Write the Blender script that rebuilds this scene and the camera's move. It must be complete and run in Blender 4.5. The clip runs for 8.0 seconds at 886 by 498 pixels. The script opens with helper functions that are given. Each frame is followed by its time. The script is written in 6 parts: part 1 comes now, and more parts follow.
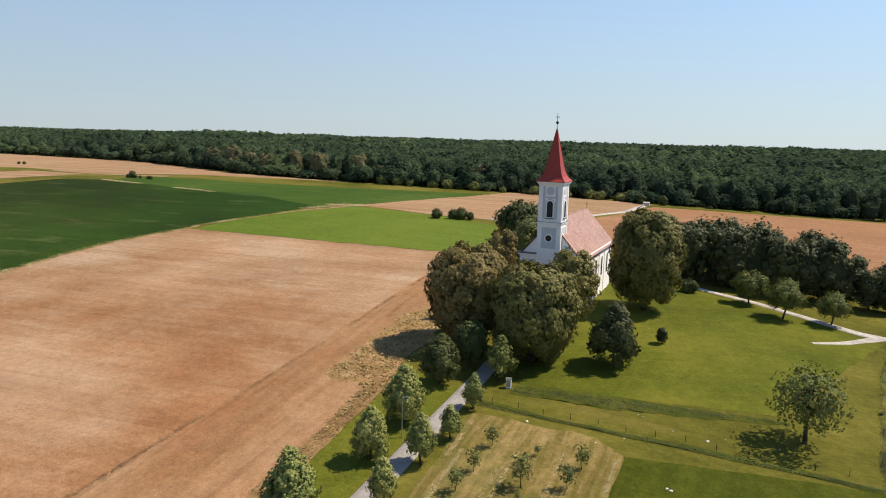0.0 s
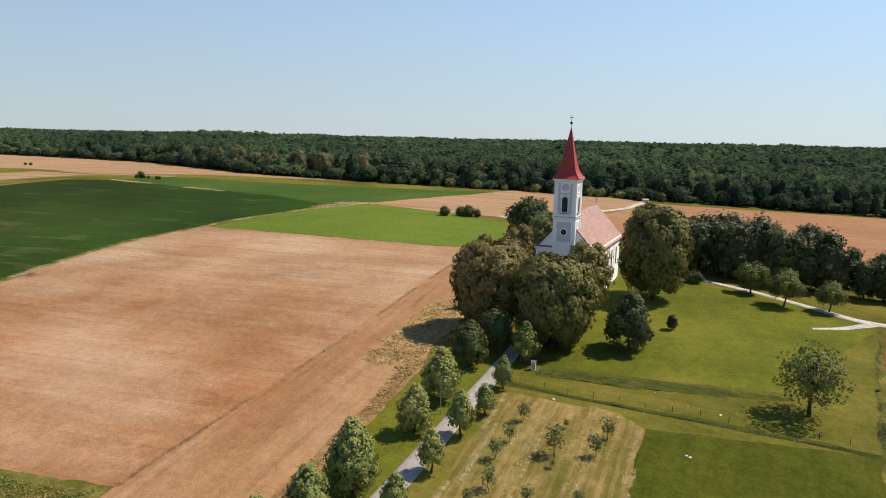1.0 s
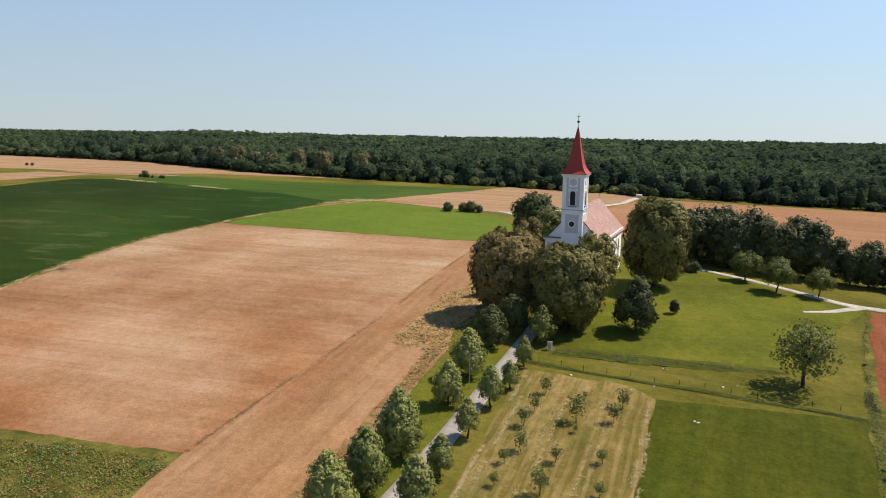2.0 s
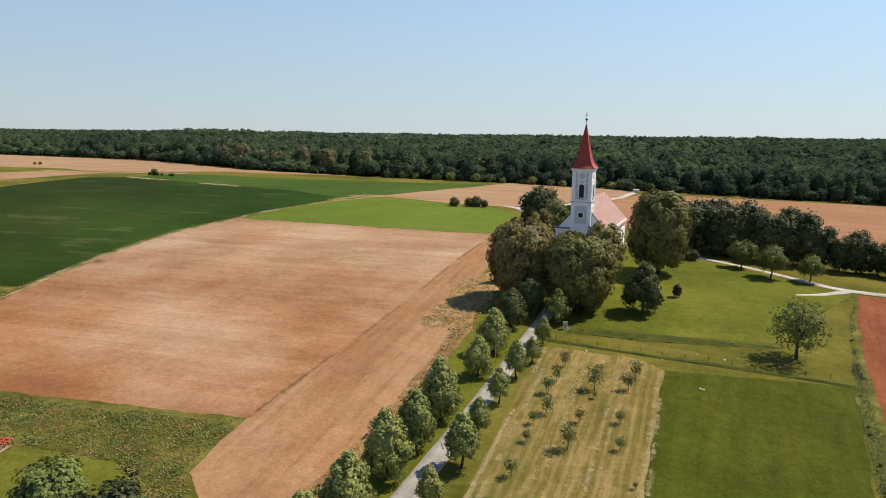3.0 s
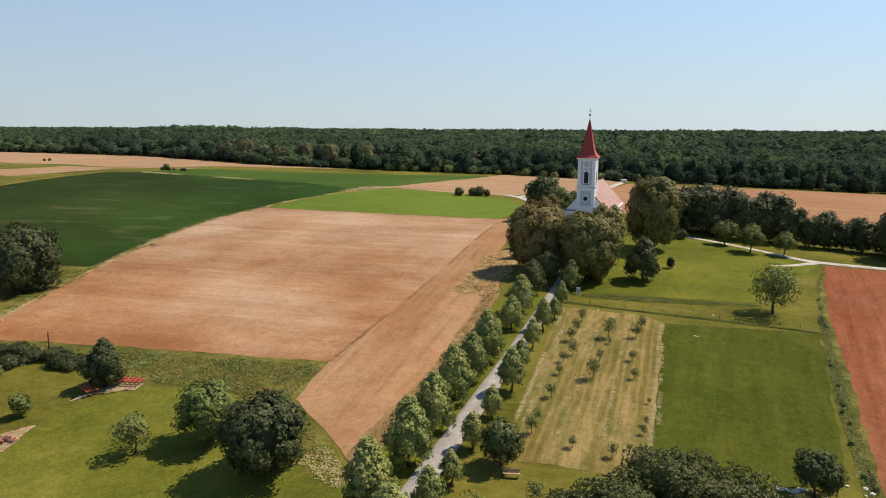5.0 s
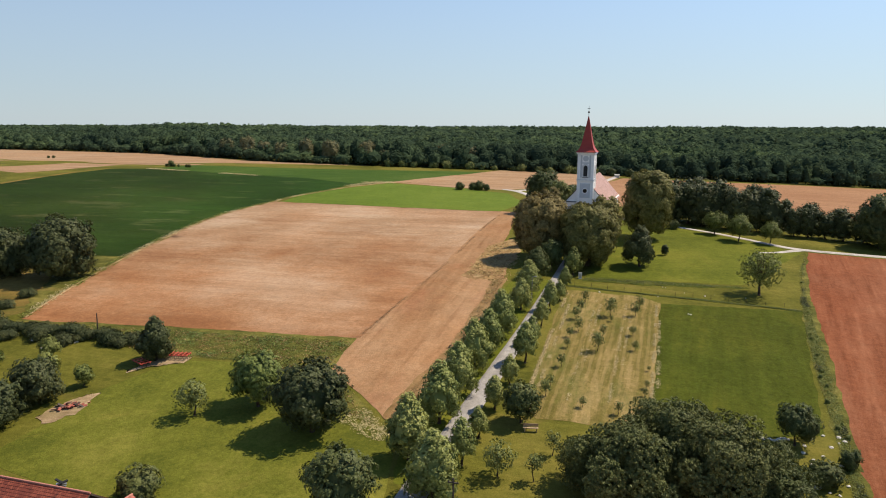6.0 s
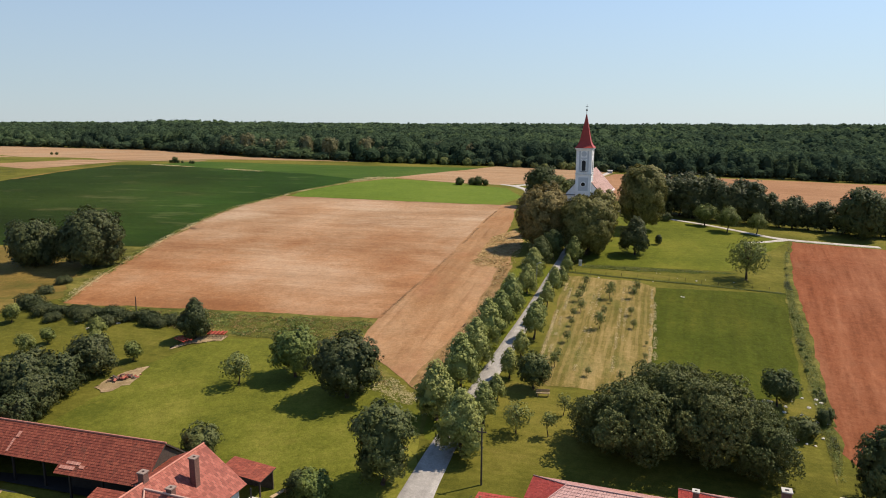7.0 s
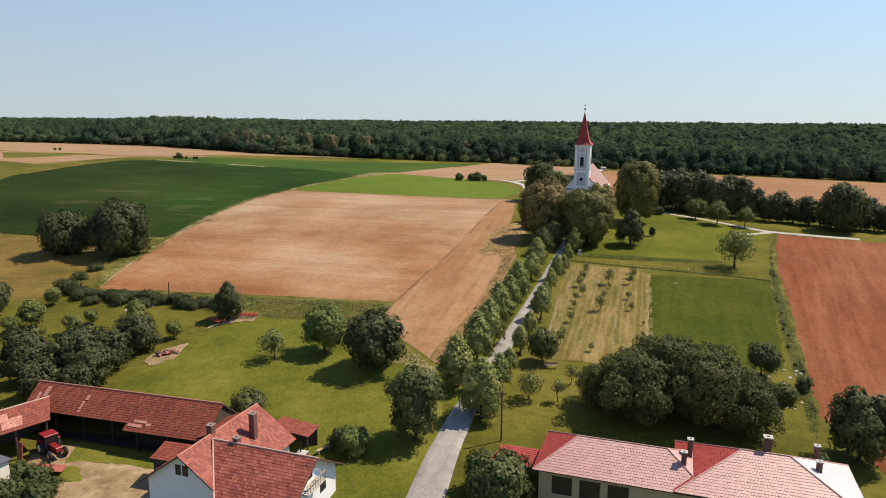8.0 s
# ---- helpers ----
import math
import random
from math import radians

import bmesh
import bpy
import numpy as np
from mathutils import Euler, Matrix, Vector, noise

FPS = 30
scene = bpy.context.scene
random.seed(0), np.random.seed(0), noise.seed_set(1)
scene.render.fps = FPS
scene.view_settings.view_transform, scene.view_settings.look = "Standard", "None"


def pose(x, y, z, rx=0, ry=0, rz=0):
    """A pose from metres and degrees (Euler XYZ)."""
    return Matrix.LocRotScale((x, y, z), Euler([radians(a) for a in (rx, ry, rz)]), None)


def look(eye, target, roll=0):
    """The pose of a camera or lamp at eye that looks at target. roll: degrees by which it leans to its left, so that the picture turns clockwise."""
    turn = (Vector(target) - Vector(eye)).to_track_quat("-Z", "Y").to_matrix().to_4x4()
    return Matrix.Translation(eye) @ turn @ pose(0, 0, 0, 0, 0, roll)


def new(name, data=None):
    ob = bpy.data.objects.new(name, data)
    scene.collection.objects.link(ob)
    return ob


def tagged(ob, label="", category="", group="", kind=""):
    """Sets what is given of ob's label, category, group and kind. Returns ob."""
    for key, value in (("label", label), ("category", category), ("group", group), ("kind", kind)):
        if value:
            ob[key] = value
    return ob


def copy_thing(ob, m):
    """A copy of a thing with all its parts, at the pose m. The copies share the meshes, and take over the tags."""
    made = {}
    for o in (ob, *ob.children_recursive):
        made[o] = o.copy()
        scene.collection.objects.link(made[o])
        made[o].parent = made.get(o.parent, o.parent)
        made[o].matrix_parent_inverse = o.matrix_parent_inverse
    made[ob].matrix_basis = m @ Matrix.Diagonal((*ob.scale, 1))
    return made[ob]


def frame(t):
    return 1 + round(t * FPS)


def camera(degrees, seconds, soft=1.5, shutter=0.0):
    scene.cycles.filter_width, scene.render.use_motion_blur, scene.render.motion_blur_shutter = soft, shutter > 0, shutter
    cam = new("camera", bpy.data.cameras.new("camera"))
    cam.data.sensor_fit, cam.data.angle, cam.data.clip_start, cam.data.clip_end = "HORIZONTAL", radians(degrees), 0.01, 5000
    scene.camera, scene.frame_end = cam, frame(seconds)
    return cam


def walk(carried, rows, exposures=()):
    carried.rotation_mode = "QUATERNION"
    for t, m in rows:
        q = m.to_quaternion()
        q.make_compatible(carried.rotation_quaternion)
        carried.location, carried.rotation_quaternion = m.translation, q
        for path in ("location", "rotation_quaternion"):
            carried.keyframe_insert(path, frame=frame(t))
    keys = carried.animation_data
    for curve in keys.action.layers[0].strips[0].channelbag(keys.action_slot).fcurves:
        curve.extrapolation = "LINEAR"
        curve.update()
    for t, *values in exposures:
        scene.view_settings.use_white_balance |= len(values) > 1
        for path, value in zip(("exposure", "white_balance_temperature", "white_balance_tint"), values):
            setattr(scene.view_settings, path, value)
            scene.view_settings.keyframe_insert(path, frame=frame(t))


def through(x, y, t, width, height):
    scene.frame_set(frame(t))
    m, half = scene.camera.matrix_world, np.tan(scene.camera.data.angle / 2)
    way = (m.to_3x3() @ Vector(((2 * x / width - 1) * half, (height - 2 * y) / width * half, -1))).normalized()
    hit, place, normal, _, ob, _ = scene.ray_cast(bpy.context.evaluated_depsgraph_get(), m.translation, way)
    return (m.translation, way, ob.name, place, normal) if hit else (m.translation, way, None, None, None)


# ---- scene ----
cam = camera(65.1, 8.0, soft=1.0)
METRES, EYE, TILT, LEAN, TURN = 80.0, 38.5, 4.5, -1.8, 21.6
ROWS = [
    (0.0, 0.0, 0.0, 0.0, -0.11, -13.92, 0.44),
    (0.5, -0.0283, -0.0365, 0.0041, -0.5, -13.95, 0.53),
    (1.0, -0.06, -0.0809, 0.0094, -0.76, -14.0, 0.65),
    (1.5, -0.0909, -0.1252, 0.0142, -1.31, -14.07, 0.75),
    (3.0, -0.1886, -0.2845, 0.0295, -2.5, -14.36, 1.07),
    (3.5, -0.2195, -0.3386, 0.0345, -2.89, -14.45, 1.13),
    (4.0, -0.2521, -0.3982, 0.04, -3.32, -14.56, 1.2),
    (4.5, -0.2823, -0.4537, 0.0453, -3.74, -14.67, 1.26),
    (6.0, -0.3757, -0.6313, 0.0616, -5.01, -15.05, 1.34),
    (6.5, -0.4051, -0.6869, 0.0671, -5.4, -15.16, 1.32),
    (7.0, -0.4367, -0.7465, 0.073, -5.82, -15.29, 1.25),
    (7.5, -0.4665, -0.8015, 0.0791, -6.19, -15.41, 1.1),
    (8.0, -0.4996, -0.8606, 0.0855, -6.58, -15.52, 0.96),
]
walk(cam, [(t, pose(0, 0, EYE, TILT, LEAN, TURN) @ pose(METRES * x, METRES * y, METRES * z, 90 + pitch, roll, yaw)) for t, x, y, z, yaw, pitch, roll in ROWS])
scene.view_settings.exposure = 0.38

# ---- world, sun ----
SUN_AZ, SUN_EL = math.atan2(0.81, 0.59), radians(54)
sun_dir = Vector((math.sin(SUN_AZ) * math.cos(SUN_EL), math.cos(SUN_AZ) * math.cos(SUN_EL), math.sin(SUN_EL)))
world = bpy.data.worlds.new("world")
scene.world = world
world.use_nodes = True
wn = world.node_tree.nodes
sky = wn.new("ShaderNodeTexSky")
sky.sky_type, sky.sun_disc = "NISHITA", False
sky.sun_elevation, sky.sun_rotation = SUN_EL, SUN_AZ
sky.air_density, sky.dust_density, sky.ozone_density, sky.altitude = 1.0, 0.1, 3.0, 300
wn["Background"].inputs["Strength"].default_value = 0.13
tint = wn.new("ShaderNodeMix")
tint.data_type, tint.blend_type = "RGBA", "MULTIPLY"
tint.inputs["Factor"].default_value, tint.inputs["B"].default_value = 1.0, (0.86, 1.01, 1.12, 1)
haze = wn.new("ShaderNodeMix")
haze.data_type = "RGBA"
haze.inputs["Factor"].default_value, haze.inputs["B"].default_value = 0.6, (3.05, 3.56, 4.05, 1)
air = wn.new("ShaderNodeTexCoord")
axes = wn.new("ShaderNodeSeparateXYZ")
thin = wn.new("ShaderNodeMapRange")
thin.interpolation_type = "SMOOTHSTEP"
for sock, v in zip(thin.inputs[1:5], (0.0, 0.42, 0.82, 0.15)):
    sock.default_value = v
world.node_tree.links.new(air.outputs["Generated"], axes.inputs["Vector"])
world.node_tree.links.new(axes.outputs["Z"], thin.inputs["Value"])
world.node_tree.links.new(thin.outputs["Result"], haze.inputs["Factor"])
world.node_tree.links.new(sky.outputs["Color"], tint.inputs["A"])
world.node_tree.links.new(tint.outputs["Result"], haze.inputs["A"])
glare = wn.new("ShaderNodeVectorMath")
glare.operation = "DOT_PRODUCT"
glare.inputs[1].default_value = (math.sin(SUN_AZ), math.cos(SUN_AZ), 0)
side = wn.new("ShaderNodeMapRange")
for sock, v in zip(side.inputs[1:5], (-1.0, 1.0, 0.74, 1.05)):
    sock.default_value = v
fade = wn.new("ShaderNodeVectorMath")
fade.operation = "SCALE"
world.node_tree.links.new(air.outputs["Generated"], glare.inputs[0])
world.node_tree.links.new(glare.outputs["Value"], side.inputs["Value"])
world.node_tree.links.new(haze.outputs["Result"], fade.inputs[0])
world.node_tree.links.new(side.outputs["Result"], fade.inputs["Scale"])
world.node_tree.links.new(fade.outputs["Vector"], wn["Background"].inputs["Color"])
sun = new("sun", bpy.data.lights.new("sun", "SUN"))
sun.data.energy, sun.data.angle, sun.data.color = 5.0, radians(0.53), (1.0, 0.86, 0.68)
sun.matrix_world = look(sun_dir * 300, (0, 0, 0))

# ---- terrain ----


def H(x, y):
    """Height of the ground: a slope rising to the church knoll, flattening towards the far woods."""
    X, s = 4.0 * math.tanh(x / 400), 1.2 * math.tanh(y / 120)
    h = 0.43 - 2.1 * X + 8.76 * s - 1.35 * X * s - 0.38 * X * X
    h += 1.3 * math.exp(-((x + 18) ** 2 + (y - 124) ** 2) / 1352)
    far = min(1.0, max(0.0, (y - 330) / 500))
    far = far * far * (3 - 2 * far)
    rise = min(1.0, max(0.0, (y - 420) / 620))
    fall = min(1.0, max(0.0, (y - 1350) / 1500))
    ridge = 9.5 + 5.5 * rise * rise * (3 - 2 * rise) - 26 * fall * fall * (3 - 2 * fall)
    ridge += 8 * math.exp(-((x + 760) ** 2 + (y - 880) ** 2) / 50000) * (1 - fall)
    return h * (1 - far) + ridge * far

# ---- materials ----


def tree_of(name):
    m = bpy.data.materials.new(name)
    m.use_nodes = True
    nt = m.node_tree
    return m, nt, nt.nodes["Principled BSDF"], nt.links.new


def ramp(nt, fac, stops):
    r = nt.nodes.new("ShaderNodeValToRGB")
    els = r.color_ramp.elements
    while len(els) < len(stops):
        els.new(0.5)
    for e, (p, c) in zip(els, stops):
        e.position, e.color = p, (*c, 1)
    nt.links.new(fac, r.inputs["Fac"])
    return r.outputs["Color"]


def noise_of(nt, vec, scale, detail=4, rough=0.55, stretch=None, turn=0.0):
    if stretch or turn:
        mp = nt.nodes.new("ShaderNodeMapping")
        mp.vector_type = "TEXTURE"
        mp.inputs["Scale"].default_value = [1 / a for a in stretch] if stretch else (1, 1, 1)
        mp.inputs["Rotation"].default_value = (0, 0, radians(turn))
        nt.links.new(vec, mp.inputs["Vector"])
        vec = mp.outputs["Vector"]
    n = nt.nodes.new("ShaderNodeTexNoise")
    n.inputs["Scale"].default_value, n.inputs["Detail"].default_value, n.inputs["Roughness"].default_value = scale, detail, rough
    nt.links.new(vec, n.inputs["Vector"])
    return n.outputs["Fac"]


def blend(nt, a, b, fac, mode="MIX"):
    m = nt.nodes.new("ShaderNodeMix")
    m.data_type, m.blend_type = "RGBA", mode
    for sock, v in ((m.inputs["Factor"], fac), (m.inputs["A"], a), (m.inputs["B"], b)):
        if isinstance(v, (int, float)):
            sock.default_value = v
        elif isinstance(v, tuple):
            sock.default_value = (*v, 1)
        else:
            nt.links.new(v, sock)
    return m.outputs["Result"]


def math_of(nt, op, a, b):
    m = nt.nodes.new("ShaderNodeMath")
    m.operation = op
    for sock, v in zip(m.inputs, (a, b)):
        if isinstance(v, (int, float)):
            sock.default_value = v
        else:
            nt.links.new(v, sock)
    return m.outputs[0]


def coords(nt, which="Object"):
    return nt.nodes.new("ShaderNodeTexCoord").outputs[which]


def bumped(nt, bsdf, height, strength, distance=0.05):
    b = nt.nodes.new("ShaderNodeBump")
    b.inputs["Strength"].default_value, b.inputs["Distance"].default_value = strength, distance
    nt.links.new(height, b.inputs["Height"])
    nt.links.new(b.outputs["Normal"], bsdf.inputs["Normal"])


def field_mat(name, dark, mid, light, streak_turn=0.0, streak=0.5, patch=0.03, rows=0.0, row_gap=1.5, accent=None, accent_cut=0.62, rough=0.95, rel=0.6, bands=0.0, end_tints=None, smear=0.5, slope=(0.0, 0.005, 0.0)):
    """Soil, stubble or turf: patches of metres, streaks along the way it was worked, grain of decimetres."""
    m, nt, bsdf, link = tree_of(name)
    co = coords(nt)
    big = noise_of(nt, co, patch, 5, 0.6)
    st = noise_of(nt, co, 0.55, 5, 0.6, stretch=(0.05, 1, 1), turn=streak_turn)
    fine = math_of(nt, "ADD", math_of(nt, "MULTIPLY", noise_of(nt, co, 2.2, 6, 0.7), 1 - smear), math_of(nt, "MULTIPLY", noise_of(nt, co, 1.5, 5, 0.7, stretch=(0.16, 1, 1), turn=streak_turn), smear))
    v = math_of(nt, "ADD", math_of(nt, "MULTIPLY", big, 1 - streak), math_of(nt, "MULTIPLY", st, streak))
    v = math_of(nt, "ADD", math_of(nt, "MULTIPLY", v, 0.62), math_of(nt, "MULTIPLY", fine, 0.38))
    col = ramp(nt, v, [(0.41, dark), (0.5, mid), (0.59, light)])
    if rows:
        mp = nt.nodes.new("ShaderNodeMapping")
        mp.vector_type = "TEXTURE"
        mp.inputs["Rotation"].default_value = (0, 0, radians(streak_turn))
        link(co, mp.inputs["Vector"])
        w = nt.nodes.new("ShaderNodeTexWave")
        w.bands_direction = "Y"
        w.inputs["Scale"].default_value, w.inputs["Distortion"].default_value = 0.314 / row_gap, 2.2
        w.inputs["Detail"].default_value, w.inputs["Detail Scale"].default_value = 3, 0.6
        link(mp.outputs["Vector"], w.inputs["Vector"])
        gate = math_of(nt, "MULTIPLY", ramp(nt, noise_of(nt, co, 0.07, 3), [(0.35, (0, 0, 0)), (0.6, (1, 1, 1))]), rows)
        col = blend(nt, col, light, math_of(nt, "MULTIPLY", ramp(nt, w.outputs["Fac"], [(0.55, (0, 0, 0)), (0.8, (1, 1, 1))]), gate))
    if accent:
        a = noise_of(nt, co, 0.13, 7, 0.72, stretch=(0.3, 1, 1), turn=streak_turn)
        col = blend(nt, col, accent, ramp(nt, a, [(accent_cut, (0, 0, 0)), (accent_cut + 0.16, (0.75, 0.75, 0.75))]))
    if bands:
        wide = noise_of(nt, co, 0.17, 3, 0.6, stretch=(0.03, 1, 1), turn=streak_turn)
        thin = noise_of(nt, co, 0.75, 2, 0.5, stretch=(0.012, 1, 1), turn=streak_turn + 0.6)
        col = blend(nt, col, ramp(nt, wide, [(0.34, (0.80, 0.76, 0.72)), (0.5, (1, 1, 1)), (0.66, (1.13, 1.18, 1.24))]), bands, "MULTIPLY")
        col = blend(nt, col, ramp(nt, thin, [(0.3, (0.70, 0.65, 0.61)), (0.4, (1, 1, 1)), (0.6, (1, 1, 1)), (0.7, (1.14, 1.17, 1.2))]), bands * 0.8, "MULTIPLY")
        soil = noise_of(nt, co, 0.035, 5, 0.65)
        col = blend(nt, col, ramp(nt, soil, [(0.38, (1.02, 0.86, 0.74)), (0.58, (1, 1.02, 1.05))]), bands, "MULTIPLY")
    # Two tints multiplied in along slope, with a noisy border.
    if end_tints:
        sep = nt.nodes.new("ShaderNodeSeparateXYZ")
        link(co, sep.inputs["Vector"])
        way = math_of(nt, "ADD", math_of(nt, "MULTIPLY", sep.outputs["Y"], slope[1]), math_of(nt, "MULTIPLY", noise_of(nt, co, 0.03, 4, 0.6), 0.8))
        way = math_of(nt, "ADD", math_of(nt, "ADD", way, math_of(nt, "MULTIPLY", sep.outputs["X"], slope[0])), slope[2])
        col = blend(nt, col, ramp(nt, way, [(0.55, end_tints[0]), (0.95, end_tints[1])]), 1.0, "MULTIPLY")
    mott = noise_of(nt, co, 0.8, 7, 0.72)
    col = blend(nt, col, ramp(nt, mott, [(0.32, (0.72, 0.72, 0.72)), (0.68, (1.22, 1.22, 1.22))]), 0.6, "MULTIPLY")
    grain = noise_of(nt, co, 6.0, 5, 0.8)
    col = blend(nt, col, ramp(nt, grain, [(0.25, (0.55, 0.55, 0.55)), (0.75, (1.35, 1.35, 1.35))]), 0.7, "MULTIPLY")
    link(col, bsdf.inputs["Base Color"])
    bsdf.inputs["Roughness"].default_value = rough
    bsdf.inputs["Specular IOR Level"].default_value = 0.06
    bumped(nt, bsdf, math_of(nt, "ADD", fine, grain), rel, 0.12)
    return m


def plain_mat(name, col, rough=0.6, metal=0.0, vary=0.25, scale=3.0, bump=0.15, spec=0.4, stain=None):
    m, nt, bsdf, link = tree_of(name)
    co = coords(nt)
    n = noise_of(nt, co, scale, 6, 0.65)
    lo, hi = tuple(c * (1 - vary) for c in col), tuple(min(1, c * (1 + vary)) for c in col)
    c = ramp(nt, n, [(0.3, lo), (0.7, hi)])
    if stain:
        s = noise_of(nt, co, scale * 0.25, 5, 0.7, stretch=(1, 1, 0.35))
        c = blend(nt, c, stain, ramp(nt, s, [(0.52, (0, 0, 0)), (0.72, (0.6, 0.6, 0.6))]))
    link(c, bsdf.inputs["Base Color"])
    bsdf.inputs["Roughness"].default_value, bsdf.inputs["Metallic"].default_value = rough, metal
    bsdf.inputs["Specular IOR Level"].default_value = spec
    if bump:
        bumped(nt, bsdf, noise_of(nt, co, scale * 8, 4, 0.6), bump, 0.02)
    return m


def leaf_mat(name, dark, mid, light, through=0.16, gloss=0.15, drift=0.0):
    """Foliage: every leaf clump its own tone, each tree a little different, thin enough to glow against the sun."""
    m, nt, bsdf, link = tree_of(name)
    geo = nt.nodes.new("ShaderNodeNewGeometry")
    info = nt.nodes.new("ShaderNodeObjectInfo")
    n = noise_of(nt, coords(nt), 0.7, 3, 0.6)
    v = math_of(nt, "ADD", math_of(nt, "MULTIPLY", geo.outputs["Random Per Island"], 0.28), math_of(nt, "MULTIPLY", n, 0.72))
    col = ramp(nt, v, [(0.22, dark), (0.5, mid), (0.82, light)])
    if drift:
        wide = ramp(nt, noise_of(nt, coords(nt), drift, 4, 0.6), [(0.36, (0.66, 0.68, 0.74)), (0.5, (0.95, 0.95, 0.95)), (0.66, (1.4, 1.35, 1.1))])
        col = blend(nt, col, wide, 1.0, "MULTIPLY")
        near = ramp(nt, noise_of(nt, coords(nt), 0.11, 2, 0.5), [(0.36, (0.8, 0.82, 0.86)), (0.5, (0.97, 0.97, 0.97)), (0.68, (1.3, 1.2, 1.1))])
        col = blend(nt, col, near, 1.0, "MULTIPLY")
    tone = ramp(nt, info.outputs["Random"], [(0, (0.82, 0.86, 0.8)), (1, (1.16, 1.1, 1.05))])
    col = blend(nt, col, tone, 1.0, "MULTIPLY")
    link(col, bsdf.inputs["Base Color"])
    bsdf.inputs["Roughness"].default_value, bsdf.inputs["Specular IOR Level"].default_value = 0.55, gloss
    tr = nt.nodes.new("ShaderNodeBsdfTranslucent")
    link(col, tr.inputs["Color"])
    mx = nt.nodes.new("ShaderNodeMixShader")
    mx.inputs[0].default_value = through
    link(bsdf.outputs[0], mx.inputs[1])
    link(tr.outputs[0], mx.inputs[2])
    link(mx.outputs[0], nt.nodes["Material Output"].inputs["Surface"])
    return m


def tile_mat(name, dark, mid, light, rough=0.7, moss=None, spec=0.4, coat=0.0, coat_ior=1.5):
    """Roof tiles: each tile its own tone, in weathered patches."""
    m, nt, bsdf, link = tree_of(name)
    co = coords(nt)
    geo = nt.nodes.new("ShaderNodeNewGeometry")
    n = noise_of(nt, co, 0.45, 4, 0.6)
    v = math_of(nt, "ADD", math_of(nt, "MULTIPLY", geo.outputs["Random Per Island"], 0.45), math_of(nt, "MULTIPLY", n, 0.55))
    col = ramp(nt, v, [(0.28, dark), (0.5, mid), (0.74, light)])
    if moss:
        col = blend(nt, col, moss, ramp(nt, noise_of(nt, co, 0.9, 6, 0.7), [(0.55, (0, 0, 0)), (0.68, (0.8, 0.8, 0.8))]))
    col = blend(nt, col, ramp(nt, noise_of(nt, co, 6, 5, 0.7), [(0.3, (0.75, 0.75, 0.75)), (0.7, (1.15, 1.15, 1.15))]), 0.6, "MULTIPLY")
    link(col, bsdf.inputs["Base Color"])
    bsdf.inputs["Roughness"].default_value, bsdf.inputs["Specular IOR Level"].default_value = rough, spec
    bsdf.inputs["Coat Weight"].default_value, bsdf.inputs["Coat Roughness"].default_value = coat, 0.58
    bsdf.inputs["Coat IOR"].default_value = coat_ior
    bumped(nt, bsdf, noise_of(nt, co, 25, 3), 0.2, 0.01)
    return m


MEADOW = field_mat("meadow_grass", (0.068, 0.070, 0.010), (0.110, 0.105, 0.016), (0.155, 0.134, 0.026), 0, 0.15, 0.05, accent=(0.181, 0.134, 0.039), accent_cut=0.6)
CHURCH_LAWN = field_mat("church_lawn_grass", (0.067, 0.079, 0.008), (0.099, 0.112, 0.012), (0.138, 0.137, 0.018), 20, 0.12, 0.06, smear=0.2)
FARM_LAWN = field_mat("farm_lawn_grass", (0.074, 0.084, 0.011), (0.116, 0.122, 0.016), (0.165, 0.156, 0.027), 35, 0.12, 0.07, accent=(0.203, 0.168, 0.034), accent_cut=0.6, smear=0.15)
HAY_MEADOW = field_mat("hay_meadow_grass", (0.038, 0.049, 0.004), (0.057, 0.070, 0.007), (0.083, 0.088, 0.010), 86, 0.35, 0.05, rows=0.1, row_gap=5.0, bands=0.3, smear=0.2)
ORCHARD_GRASS = field_mat("mown_orchard_grass", (0.090, 0.082, 0.016), (0.158, 0.122, 0.034), (0.300, 0.215, 0.088), 89, 0.55, 0.09, rows=0.4, row_gap=1.1, accent=(0.084, 0.098, 0.019), accent_cut=0.5)
DRY_MEADOW = field_mat("dry_meadow_grass", (0.098, 0.080, 0.019), (0.160, 0.108, 0.028), (0.215, 0.148, 0.042), 20, 0.2, 0.06, accent=(0.066, 0.080, 0.016), accent_cut=0.5)
STUBBLE = field_mat("stubble_soil", (0.227, 0.127, 0.066), (0.290, 0.175, 0.094), (0.364, 0.242, 0.147), 5, 0.1, 0.03, rows=0.0, accent=(0.371, 0.269, 0.170), accent_cut=0.54, bands=0.55, end_tints=((0.97, 0.79, 0.66), (1.03, 1.06, 1.10)), smear=0.25)
STUBBLE_STRIP = field_mat("stubble_strip_soil", (0.240, 0.132, 0.064), (0.302, 0.174, 0.087), (0.362, 0.222, 0.120), 91, 0.25, 0.04, rows=0.0, accent=(0.300, 0.150, 0.078), accent_cut=0.52, bands=0.6, smear=0.25)
STRAW = field_mat("straw_litter", (0.193, 0.113, 0.050), (0.277, 0.172, 0.080), (0.420, 0.311, 0.172), 60, 0.2, 0.3, accent=(0.109, 0.092, 0.029), accent_cut=0.57)
PLOUGHED = field_mat("ploughed_red_soil", (0.146, 0.049, 0.020), (0.195, 0.070, 0.032), (0.252, 0.102, 0.050), 81.6, 0.5, 0.03, rows=0.15, row_gap=4.0, accent=(0.252, 0.118, 0.062), accent_cut=0.62, bands=0.5)
